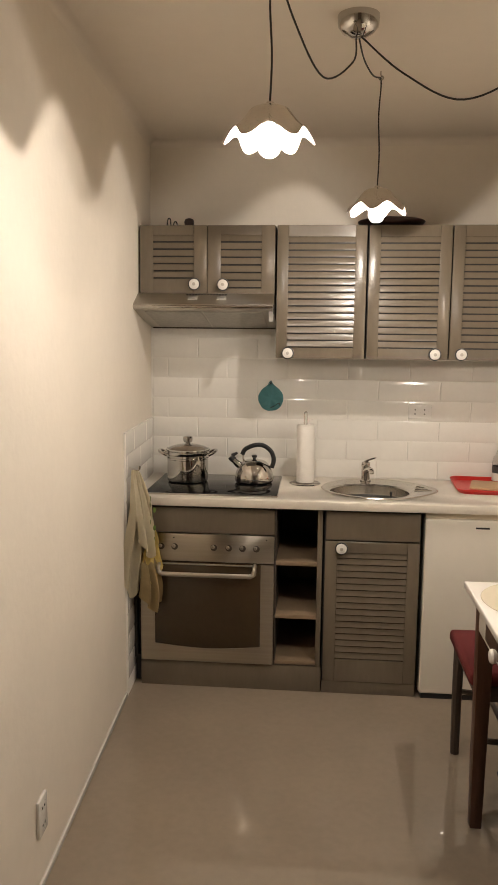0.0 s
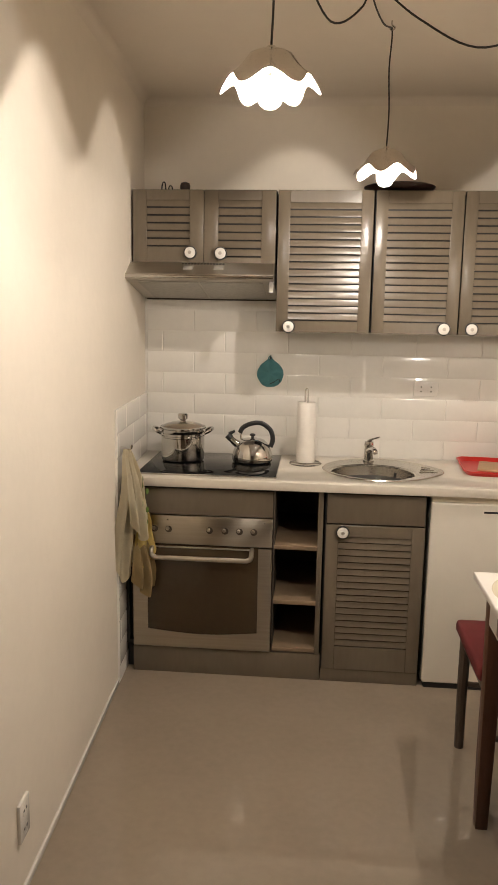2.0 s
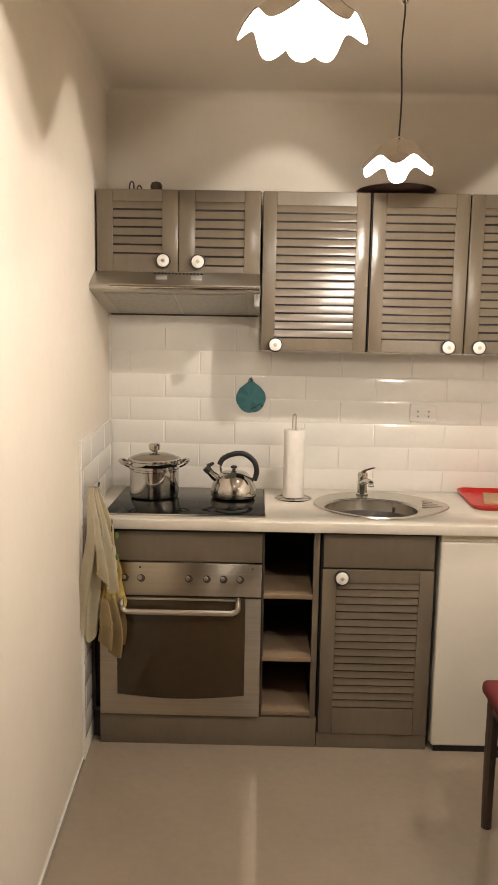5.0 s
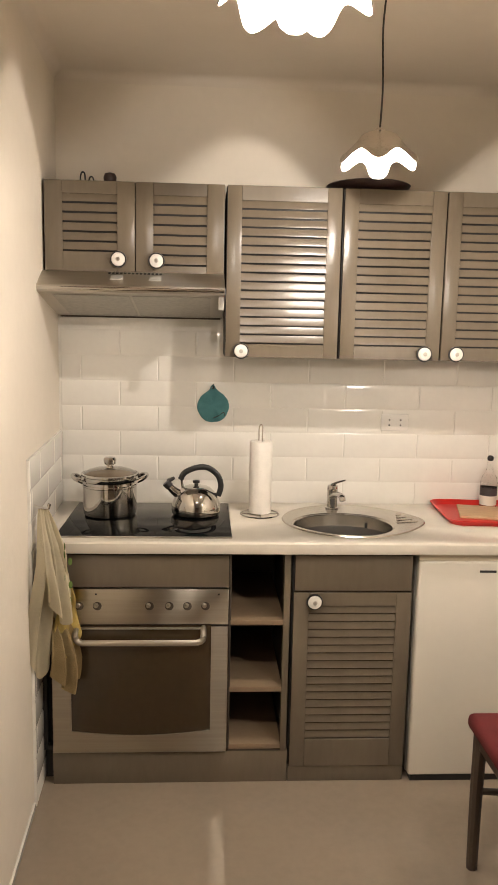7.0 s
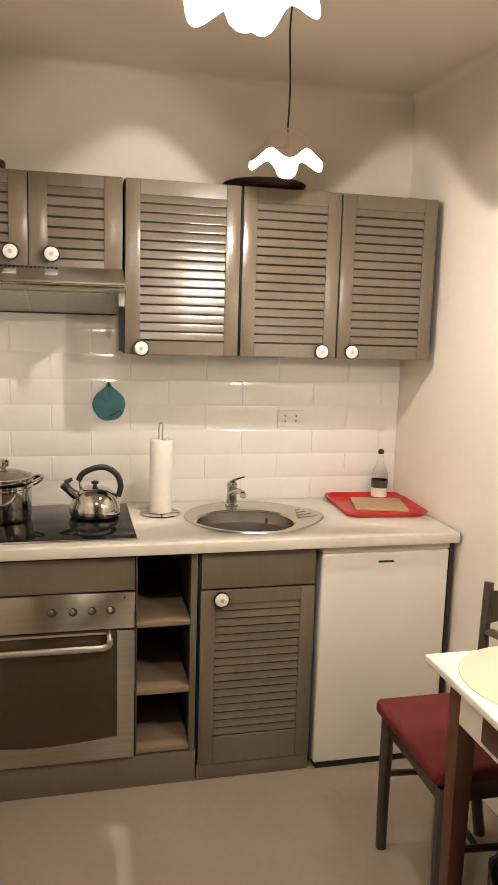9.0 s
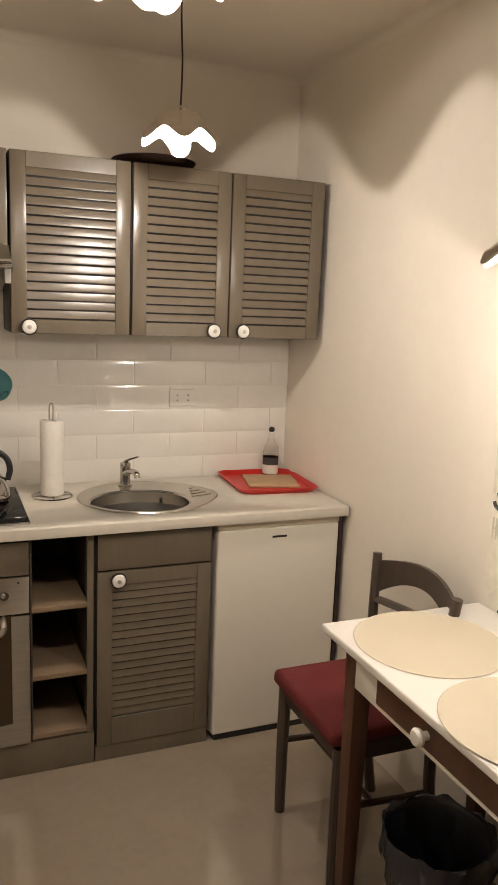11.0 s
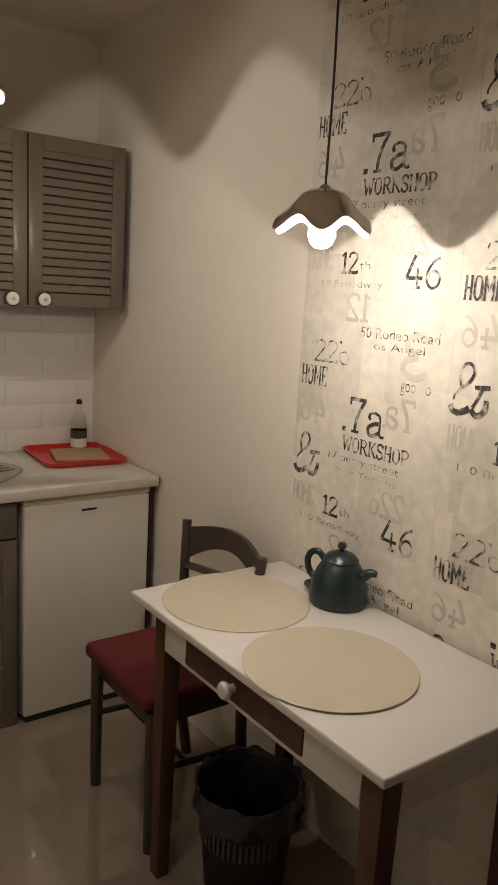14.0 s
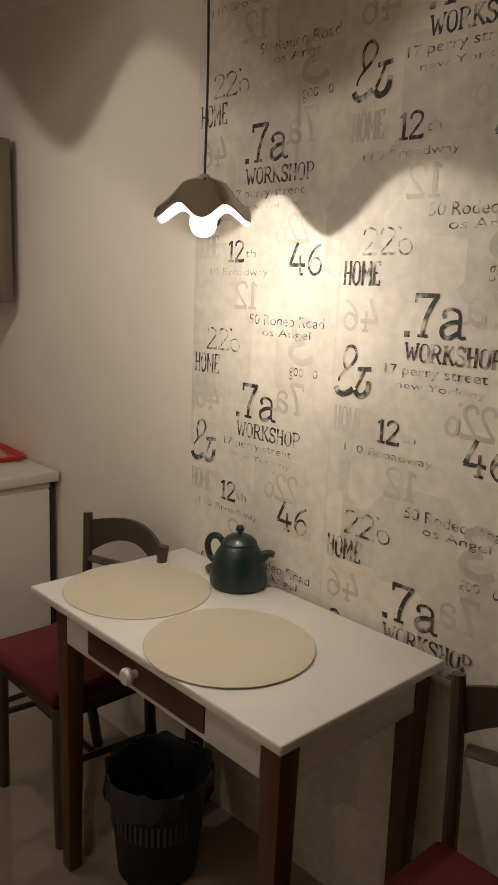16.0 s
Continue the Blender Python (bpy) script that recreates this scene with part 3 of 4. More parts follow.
part("body", lathe([(0.0, 0.0), (0.088, 0.0), (0.096, 0.008), (0.098, 0.022), (0.094, 0.05), (0.080, 0.085), (0.056, 0.108), (0.040, 0.114), (0.0, 0.118)], 48), CHROME, kt)
part("lid_knob", lathe([(0.008, 0.115), (0.007, 0.124), (0.014, 0.128), (0.014, 0.136), (0.0, 0.140)], 20), BLACK, kt)
sp = part("spout", tube([(-0.055, -0.01, 0.075), (-0.085, -0.012, 0.095), (-0.108, -0.014, 0.118)], (0.022, 0.013), 12), CHROME, kt)
part("whistle", join(tube([(-0.104, -0.014, 0.113), (-0.120, -0.015, 0.130)], 0.017, 12, 2), tube([(-0.112, -0.014, 0.135), (-0.085, -0.014, 0.150)], (0.010, 0.006), 8, 2)), BLACK, sp, "black whistle cap with thumb lever")
part("handle", tube([(0.088, 0, 0.075), (0.098, 0, 0.115), (0.085, 0, 0.158), (0.045, 0, 0.188), (0.0, 0, 0.188), (-0.045, 0, 0.168), (-0.062, 0, 0.140)], 0.0115, 10, 6, 0.75), BLACK, kt, "black arched handle")
for x in (-0.052, 0.080):
    part("bracket", tube([(x, 0, 0.088), (x * 1.12, 0, 0.14 if x < 0 else 0.085)], 0.005, 8, 2), CHROME, kt)

rl = thing("paper_towel_holder", pose(0.758, -0.215, CT), "white kitchen paper roll on a wire stand", "paper towel")
part("base_ring", lathe([(0.072, 0.0), (0.076, 0.003), (0.072, 0.006), (0.068, 0.003), (0.072, 0.0)], 32), CHROME, rl, "wire base ring")
part("crossbar", join(tube([(-0.07, 0, 0.003), (0.07, 0, 0.003)], 0.0025, 6, 2), tube([(0, -0.07, 0.003), (0, 0.07, 0.003)], 0.0025, 6, 2)), CHROME, rl)
part("rod", tube([(0.004, 0, 0.003), (0.004, 0, 0.30), (0.004, 0, 0.335), (0.0, 0, 0.345), (-0.006, 0, 0.342), (-0.009, 0, 0.325), (-0.009, 0, 0.285)], 0.0028, 8), CHROME, rl)
part("paper_roll", lathe([(0.018, 0.010), (0.041, 0.010), (0.0425, 0.014), (0.0425, 0.280), (0.041, 0.284), (0.018, 0.284), (0.018, 0.010)], 36), PAPER, rl, "white paper roll")

# sink: an oval inset with a drainer
sn = thing("inset_sink", pose(1.103, -0.298, CT), "oval stainless inset sink with small drainer", "sink")
bm = bmesh.new()
N = 56


def oval(k, sx, sy, cx, cy, z, sharp=0.0):
    a = 2 * math.pi * k / N
    c, s = math.cos(a), math.sin(a)
    yy = sy * s * (1 - sharp * max(c, 0) ** 2)
    return bm.verts.new((cx + sx * c, cy + yy, z))


loops = [[oval(k, sx, sy, cx, cy, z, p) for k in range(N)] for sx, sy, cx, cy, z, p in (
    (0.268, 0.240, 0.0, 0.0, 0.0005, 0.35), (0.264, 0.236, 0.0, 0.0, 0.005, 0.35), (0.250, 0.222, -0.002, 0.0, 0.0045, 0.35),
    (0.188, 0.166, -0.050, -0.062, 0.003, 0), (0.180, 0.158, -0.050, -0.062, -0.004, 0), (0.172, 0.150, -0.050, -0.062, -0.10, 0),
    (0.150, 0.130, -0.050, -0.062, -0.135, 0), (0.03, 0.03, -0.050, -0.062, -0.14, 0))]
for a, b in zip(loops, loops[1:]):
    for k in range(N):
        bm.faces.new((a[k], a[(k + 1) % N], b[(k + 1) % N], b[k]))
bm.faces.new(loops[-1])
bmesh.ops.recalc_face_normals(bm, faces=bm.faces[:])
part("bowl", bm, SINK_METAL, sn)
for i in range(4):
    part("drainer_rib", tube([(0.155 + 0.008 * i, -0.04 + 0.035 * i, 0.0045), (0.235 - 0.012 * i, -0.025 + 0.035 * i, 0.0045)], 0.004, 6, 2, 0.6), SINK_METAL, sn)
for x in (0.055, 0.078):
    part("overflow_slot", box(x, x + 0.010, 0.0545, 0.058, -0.045, -0.022, 0.001), BLACK, sn, "dark overflow slot")
part("drain", lathe([(0.034, -0.1385), (0.034, -0.136), (0.022, -0.137), (0.0, -0.138)], 20, -0.05, -0.062), CHROME, sn)
# hole in the worktop for the bowl
hole = lathe([(0.0, -0.2), (0.184, -0.2), (0.184, 0.2), (0.0, 0.2)], 40, 0, 0, 1.0, 0.88)
hole_me = mesh_of("sink_cut", hole, COUNTER)
cutter = new("sink_cut", hole_me)
cutter.matrix_world = pose(1.053, -0.360, CT)
bo = worktop.modifiers.new("cut", "BOOLEAN")
bo.operation, bo.object, bo.solver = "DIFFERENCE", cutter, "EXACT"
bpy.context.view_layer.update()
cut = bpy.data.meshes.new_from_object(worktop.evaluated_get(bpy.context.evaluated_depsgraph_get()))
worktop.modifiers.clear()
worktop.data = cut
bpy.data.objects.remove(cutter)

tp = thing("mixer_tap", pose(1.05, -0.125, CT + 0.005) @ Matrix.Diagonal((1.0, 0.9, 0.80, 1.0)), "chrome single-lever mixer tap behind the sink", "tap")
part("body", lathe([(0.0, 0.0), (0.026, 0.0), (0.026, 0.006), (0.021, 0.010), (0.020, 0.085), (0.022, 0.095), (0.020, 0.115), (0.0, 0.122)], 24), CHROME, tp)
part("spout", tube([(0.0, -0.012, 0.065), (0.010, -0.06, 0.085), (0.018, -0.115, 0.088), (0.020, -0.13, 0.070)], (0.015, 0.012), 12), CHROME, tp)
part("lever", tube([(0.0, 0.0, 0.118), (0.012, -0.01, 0.130), (0.045, -0.03, 0.148)], (0.013, 0.007), 10, 6, 0.6), CHROME, tp)

# tray with board, bottle
TRAY = pose(1.622, -0.205, CT, 0, 0, -4)
tr = thing("serving_tray", TRAY, "red plastic serving tray on the worktop", "tray")
bm = bmesh.new()


def rounded(hx, hy, z, r=0.045, k=6):
    out = []
    for cx, cy, a0 in ((hx - r, hy - r, 0), (-hx + r, hy - r, 90), (-hx + r, -hy + r, 180), (hx - r, -hy + r, 270)):
        for i in range(k + 1):
            a = radians(a0 + 90 * i / k)
            out.append(bm.verts.new((cx + r * math.cos(a), cy + r * math.sin(a), z)))
    return out


order = [rounded(0.148, 0.163, 0.0035), rounded(0.161, 0.178, 0.0185), rounded(0.164, 0.181, 0.0215), rounded(0.168, 0.185, 0.019),
         rounded(0.166, 0.183, 0.017), rounded(0.152, 0.167, 0.0005)]
for a, b in zip(order, order[1:]):
    for k in range(len(a)):
        bm.faces.new((a[k], a[(k + 1) % len(a)], b[(k + 1) % len(a)], b[k]))
bm.faces.new(order[0])
bm.faces.new(order[-1])
bmesh.ops.recalc_face_normals(bm, faces=bm.faces[:])
part("body", bm, RED_PLASTIC, tr)
solo("chopping_board", box(-0.105, 0.105, -0.10, 0.10, 0.0, 0.010, 0.003), BOARD, pose(1.645, -0.195, CT + 0.0036, 0, 0, -14),
     "small light wooden board lying on the red tray", "board")
bo_ = thing("bottle", pose(1.695, -0.075, CT + 0.0036), "small clear glass bottle with a dark label and cap", "bottle")
part("body", lathe([(0.0, 0.0), (0.030, 0.0), (0.033, 0.004), (0.033, 0.105), (0.028, 0.125), (0.014, 0.150), (0.011, 0.170), (0.011, 0.194), (0.0, 0.194)], 28), GLASS, bo_)
part("label", lathe([(0.0335, 0.050), (0.0337, 0.050), (0.0337, 0.082), (0.0335, 0.082)], 28), LABEL, bo_, "dark paper label")
part("label_strip", lathe([(0.0335, 0.012), (0.0337, 0.012), (0.0337, 0.0495), (0.0335, 0.0495)], 28), LABEL_PALE, bo_, "pale paper label")
part("cap", lathe([(0.0, 0.213), (0.008, 0.211), (0.0125, 0.204), (0.0125, 0.197), (0.010, 0.191), (0.0, 0.191)], 20), BLACK, bo_, "black cap")

# quilted pot holder on a hook
ph = thing("pot_holder", pose(0.577, -0.012, 1.275) @ Matrix.Scale(0.92, 4), "round teal quilted pot holder hanging on the tiles", "pot holder")
bm = lathe([(0.0, 0.009), (0.03, 0.011), (0.055, 0.010), (0.066, 0.006), (0.069, 0.0), (0.066, -0.005), (0.0, -0.006)], 36)
bm.transform(pose(0, -0.001, -0.006, 90))
for v in bm.verts:
    r = math.hypot(v.co.x, v.co.z)
    v.co.y -= 0.006 * math.sin(6 * math.atan2(v.co.z, v.co.x) + 1.0) * r / 0.07
    if v.co.z > 0.03:
        v.co.z *= 1.0 + 0.25 * max(0, 1 - abs(v.co.x) / 0.03)
part("pad", bm, TEAL, ph)
part("loop", tube([(-0.012, -0.006, 0.064), (-0.008, -0.009, 0.082), (0.004, -0.010, 0.082), (0.010, -0.007, 0.062)], 0.003, 6), TEAL, ph)
part("hook", join(tube([(0.0, 0.002, 0.088), (0.0, -0.014, 0.080), (0.0, -0.018, 0.072)], 0.004, 8)), BLACK, ph, "small black hook")
part("edge_seam", tube([(0.0, -0.013, -0.055), (0.022, -0.014, -0.045), (0.045, -0.011, -0.030), (0.050, -0.009, -0.045)], 0.0022, 6), BLACK, ph)

# double socket in the tiled wall
os_ = thing("wall_socket", pose(1.312, -0.0125, 1.216), "white double wall socket on the tiles", "socket")
part("plate", box(-0.056, 0.056, -0.007, 0.0, -0.034, 0.034, 0.003), CERAMIC, os_)
for x in (-0.023, 0.023):
    w = lathe([(0.019, 0.0075), (0.019, 0.003), (0.0, 0.003)], 20)
    w.transform(pose(x, 0, 0, 90))
    part("well", w, CERAMIC, os_)
    for dz in (-0.0105, 0.0105):
        part("pin_hole", box(x - 0.003, x + 0.003, -0.0085, -0.001, dz - 0.003, dz + 0.003), BLACK, os_)

# things on top of the wall units
bwl = thing("shallow_dish", pose(1.125, -0.20, UT), "dark shallow dish lying on top of the wall cabinet", "dish")
part("dish", lathe([(0.0, 0.0), (0.10, 0.002), (0.145, 0.020), (0.152, 0.030), (0.146, 0.034), (0.10, 0.030), (0.0, 0.036)], 36), DARK_BROWN, bwl)
solo("cork_ball", lathe([(0.0, 0.0), (0.014, 0.002), (0.022, 0.014), (0.023, 0.026), (0.018, 0.038), (0.0, 0.044)], 20), DARK_BROWN, pose(0.205, -0.25, UT + 0.0, 0, 0, 0),
     "small dark round stopper on top of the cabinet", "stopper")
for x, h, r in ((0.10, 0.042, 0.0), (0.130, 0.028, 30)):
    solo("metal_hook", tube([(0, 0, 0.0), (0.002, 0, h * 0.7), (0.008, 0, h), (0.016, 0, h * 0.85), (0.018, 0, h * 0.2)], 0.0028, 6), BLACK, pose(x, -0.24, UT + 0.001, 0, 0, r),
         "small dark wire hook lying on the cabinet", "hook")

# towel on its hook, beside the oven
tw = thing("tea_towel", pose(west(-0.63) - 0.004, -0.615, 1.005, 0, 0, -40), "pale tea towel with yellow print hanging on the wall", "towel")


def drape(w0, w1, length, seed, off, yaw, top=0.0, shift=0.0):
    bm = bmesh.new()
    nu, nv = 26, 30
    grid = []
    for j in range(nv + 1):
        f = j / nv
        row = []
        for i in range(nu + 1):
            s = i / nu - 0.5
            w = w0 + (w1 - w0) * min(1, f * 1.5) ** 0.7
            fold = 0.022 * math.sin(s * 15 + seed) * min(1, f * 2.2 + 0.25) * (0.6 + 0.4 * math.sin(3 * f + seed))
            hem = length * (1 - 0.20 * abs(s * 2 + 0.35 * math.sin(seed)) ** 1.3)
            row.append(bm.verts.new((off + 0.020 + 0.03 * min(1, f * 3) + fold + 0.02 * math.sin(f * 4 + seed), shift + s * w + yaw * f, top - f * hem)))
        grid.append(row)
    for j in range(nv):
        for i in range(nu):
            bm.faces.new((grid[j][i], grid[j][i + 1], grid[j + 1][i + 1], grid[j + 1][i]))
    bmesh.ops.solidify(bm, geom=bm.faces[:], thickness=0.003)
    return bm


part("back_fold", drape(0.03, 0.13, 0.57, 0.6, 0.030, -0.005, 0.0, -0.002), CLOTH, tw, "pale linen cloth")
part("front_fold", drape(0.04, 0.10, 0.26, 2.2, 0.052, 0.015, -0.25, 0.055), CLOTH_YELLOW, tw, "yellow printed cloth")
part("lower_fold", drape(0.05, 0.11, 0.30, 5.2, 0.040, 0.010, -0.34, 0.045), CLOTH_TAN, tw, "tan printed cloth")
part("top_fold", drape(0.03, 0.10, 0.38, 4.0, 0.062, 0.012, 0.0, 0.0), CLOTH, tw, "pale linen cloth")
random.seed(4)
for i in range(9):
    lf = lathe([(0.0, 0.0), (0.013, 0.001), (0.0, 0.002)], 8, 0, 0, 1.0, 0.5)
    lf.transform(pose(0.126 + random.uniform(-0.004, 0.004), 0.040 + random.uniform(-0.012, 0.014), -0.12 - 0.026 * i, 0, 90, random.uniform(0, 180)))
    part("leaf_print", lf, LEAF_PRINT, tw)
part("hook", tube([(-0.01, 0, 0.004), (0.05, 0, 0.0), (0.085, 0, 0.004), (0.092, 0, 0.02)], 0.005, 8), CHROME, tw, "small metal hook")

# low double socket on the long wall
ws = thing("wall_socket", pose(west(-1.865), -1.865, 0.222, 0, 0, WEST_TURN), "white double wall socket just above the floor", "socket")
part("plate", box(0.0, 0.011, -0.036, 0.036, -0.056, 0.056, 0.004), CERAMIC, ws)
for z in (-0.026, 0.026):
    w = lathe([(0.019, 0.0115), (0.019, 0.005), (0.0, 0.005)], 20)
    w.transform(pose(0, 0, z, 0, 90))
    part("well", w, CERAMIC, ws)
    for dy in (-0.0095, 0.0095):
        part("pin_hole", box(0.010, 0.0122, dy - 0.003, dy + 0.003, z - 0.003, z + 0.003), BLACK, ws)

# ---- table and what stands round it ----
TX0, TX1, TY0, TY1, TZ = 1.298, 1.808, -2.256, -1.334, 0.785
tbl = thing("dining_table", pose(0, 0, 0), "white kitchen table with walnut legs and drawer", "table")
part("tabletop", box(TX0, TX1, TY0, TY1, TZ - 0.022, TZ, 0.005, 3), WHITE_TOP, tbl, "white lacquered tabletop")
LEGS = [(TX0 + 0.022, TY0 + 0.02), (TX0 + 0.022, TY1 - 0.148), (TX1 - 0.068, TY0 + 0.02), (TX1 - 0.068, TY1 - 0.148)]
for x, y in LEGS:
    b = box(x, x + 0.052, y, y + 0.052, 0.0, TZ - 0.0225, 0.003)
    for v in b.verts:
        if v.co.z < 0.3:
            v.co.x = x + 0.026 + (v.co.x - x - 0.026) * 0.72
            v.co.y = y + 0.026 + (v.co.y - y - 0.026) * 0.72
    part("leg", b, WALNUT, tbl, "tapered walnut leg")
AZ = 0.674
part("apron", box(TX0 + 0.022, TX0 + 0.040, TY0 + 0.073, TY0 + 0.232, AZ, TZ - 0.0225, 0.001), WHITE_TOP, tbl)
part("apron", box(TX0 + 0.022, TX0 + 0.040, TY1 - 0.25, TY1 - 0.149, AZ, TZ - 0.0225, 0.001), WHITE_TOP, tbl)
part("apron", box(TX0 + 0.022, TX0 + 0.040, TY0 + 0.2325, TY1 - 0.2505, AZ, AZ + 0.012, 0.001), WHITE_TOP, tbl)
part("apron", box(TX1 - 0.060, TX1 - 0.042, TY0 + 0.073, TY1 - 0.149, AZ, TZ - 0.0225, 0.001), WHITE_TOP, tbl)
part("apron", box(TX0 + 0.075, TX1 - 0.069, TY0 + 0.024, TY0 + 0.042, AZ, TZ - 0.0225, 0.001), WHITE_TOP, tbl)
part("apron", box(TX0 + 0.075, TX1 - 0.069, TY1 - 0.13, TY1 - 0.112, AZ, TZ - 0.0225, 0.001), WHITE_TOP, tbl)
dr = part("drawer", box(TX0 + 0.018, TX0 + 0.036, TY0 + 0.234, TY1 - 0.252, AZ + 0.0125, TZ - 0.024, 0.003), WALNUT, tbl, "walnut drawer front")
kb = lathe([(0.0, 0.0), (0.010, 0.0), (0.010, 0.012), (0.019, 0.018), (0.021, 0.026), (0.016, 0.033), (0.0, 0.035)], 20)
kb.transform(pose(TX0 + 0.018, -1.79, 0.722, 0, -90, 0))
part("knob", kb, WHITE_TOP, dr, "cream wooden knob")

for x, y, z, lab in ((1.508, -1.520, TZ, "round cream placemat lying flat on the table"), (1.482, -1.912, TZ + 0.0028, "round cream placemat overlapping its neighbour on the table")):
    solo("placemat", lathe([(0.0, 0.0), (0.190, 0.0), (0.1915, 0.0012), (0.190, 0.0025), (0.0, 0.0025)], 72), MAT_CREAM, pose(x, y, z + 0.0003), lab, "placemat", "", "round placemats")

tpot = thing("teapot", pose(1.738, -1.655, TZ, 0, 0, 24), "dark green glazed teapot on the table by the wall", "teapot")
part("body", lathe([(0.0, 0.0), (0.071, 0.0), (0.075, 0.006), (0.077, 0.02), (0.074, 0.05), (0.063, 0.088), (0.045, 0.118), (0.036, 0.126), (0.0, 0.126)], 40), GREEN_GLAZE, tpot)
part("base_rim", lathe([(0.070, 0.001), (0.0735, 0.004), (0.0735, 0.009), (0.071, 0.011)], 40), DARK_BROWN, tpot, "unglazed brown foot rim")
ld = part("lid", lathe([(0.047, 0.117), (0.047, 0.121), (0.036, 0.133), (0.018, 0.141), (0.0, 0.143)], 36), GREEN_GLAZE, tpot)
part("lid_knob", lathe([(0.006, 0.140), (0.006, 0.147), (0.011, 0.152), (0.012, 0.158), (0.008, 0.165), (0.0, 0.167)], 20), GREEN_GLAZE, ld)
part("handle", tube([(0.008, 0.048, 0.104), (0.010, 0.068, 0.122), (0.012, 0.090, 0.116), (0.012, 0.100, 0.092), (0.010, 0.090, 0.062), (0.006, 0.070, 0.050)], 0.007, 10, 6, 1.3), GREEN_GLAZE, tpot, "dark looped handle")
part("spout", tube([(0.0, -0.050, 0.078), (0.0, -0.070, 0.092), (0.0, -0.084, 0.101), (0.0, -0.100, 0.101)], (0.017, 0.008), 12), GREEN_GLAZE, tpot)
solo("small_saucer", lathe([(0.0, 0.0), (0.03, 0.0), (0.045, 0.008), (0.046, 0.010), (0.03, 0.004), (0.0, 0.003)], 28), DARK_BROWN, pose(1.765, -1.555, TZ),
     "small brown saucer behind the teapot", "saucer")


def dining_chair(m, lab):
    """Faces +x: the seat runs from the back at x 0 to the front at x 0.40."""
    c = thing("dining_chair", m, lab, "chair", "chairs at the table")
    H, W, D = 0.445, 0.177, 0.325
    for y in (-W, W):
        part("front_leg", tube([(D - 0.02, y, 0.0), (D - 0.018, y, 0.22), (D - 0.02, y, H - 0.01)], (0.0165, 0.021), 10, 3), CHAIR_WOOD, c)
        part("back_leg", tube([(-0.035, y, 0.0), (-0.002, y, 0.22), (0.006, y, 0.44), (0.0, y * 1.05, 0.64), (-0.016, y * 1.17, 0.832)], (0.0185, 0.015), 10, 5), CHAIR_WOOD, c)
        part("side_rail", box(0.02, D - 0.03, y - 0.011, y + 0.011, H - 0.055, H - 0.004, 0.003), CHAIR_WOOD, c)
        part("stretcher", tube([(0.0, y, 0.23), (D - 0.02, y, 0.25)], 0.0105, 8, 2), CHAIR_WOOD, c)
    part("front_rail", box(D - 0.032, D - 0.01, -W + 0.018, W - 0.018, H - 0.055, H - 0.004, 0.003), CHAIR_WOOD, c)
    part("back_rail", box(-0.003, 0.019, -W + 0.018, W - 0.018, H - 0.055, H - 0.004, 0.003), CHAIR_WOOD, c)
    part("cross_stretcher", tube([(0.19, -W, 0.24), (0.19, W, 0.24)], 0.0105, 8, 2), CHAIR_WOOD, c)
    seat = box(0.018, D + 0.018, -W - 0.022, W + 0.022, H - 0.002, H + 0.044, 0.018, 4)
    for v in seat.verts:
        if v.co.z > H + 0.03:
            v.co.z += 0.008 * (1 - (v.co.y / 0.21) ** 2)
    part("seat", seat, RED_FABRIC, c, "padded dark red seat")
    # curved top rail: deep in the middle, swept down to the posts
    bm = bmesh.new()
    nn = 20
    rows = []
    for i in range(nn + 1):
        s = -1 + 2 * i / nn
        y = s * (W * 1.16 - 0.004)
        bow = -0.016 + -0.045 * (1 - s * s)
        top = 0.808 + 0.036 * math.cos(s * math.pi / 2)
        low = 0.698 + 0.078 * (1 - abs(s) ** 2.0)
        rows.append([bm.verts.new((bow + dx, y, z)) for dx, z in ((0.008, low), (0.004, top), (-0.008, top), (-0.006, low))])
    for a, b in zip(rows, rows[1:]):
        for k in range(4):
            bm.faces.new((a[k], a[(k + 1) % 4], b[(k + 1) % 4], b[k]))
    bm.faces.new(rows[0][::-1])
    bm.faces.new(rows[-1])
    bmesh.ops.recalc_face_normals(bm, faces=bm.faces[:])
    part("top_rail", bm, CHAIR_WOOD, c, "curved wooden top rail")
    part("mid_rail", tube([(-0.004, -W + 0.01, 0.690), (-0.046, 0, 0.690), (-0.004, W - 0.01, 0.690)], 0.022, 8, 6, 0.4), CHAIR_WOOD, c)
    return c


ch = dining_chair(pose(1.665, -1.192, 0, 0, 0, 180), "brown wooden chair with red seat, its back to the wall")
ch2 = copy_thing(ch, pose(1.680, -2.562, 0, 0, 0, 180))
tagged(ch2, "brown wooden chair with red seat at the table's far end")

# waste bin under the table
wb = thing("waste_bin", pose(1.530, -1.595, 0), "dark plastic waste bin with a clear liner under the table", "waste bin")
part("body", lathe([(0.0, 0.0), (0.105, 0.0), (0.108, 0.004), (0.135, 0.285), (0.139, 0.290), (0.135, 0.293), (0.130, 0.286), (0.103, 0.010), (0.0, 0.010)], 40), BIN_PLASTIC, wb)
for k in range(18):
    a = radians(150 + 7 * k)
    s = new("slot", mesh_of("slot", box(-0.0040, 0.0040, -0.0022, 0.0022, 0.0, 0.055, 0.001), SLOT_GREY) if k == 0 else s.data)
    s.matrix_local = pose(0.1255 * math.cos(a), 0.1255 * math.sin(a), 0.150, 0, 0, math.degrees(a) + 90)
    s.parent = wb
bm = bmesh.new()
rows = []
NB = 64
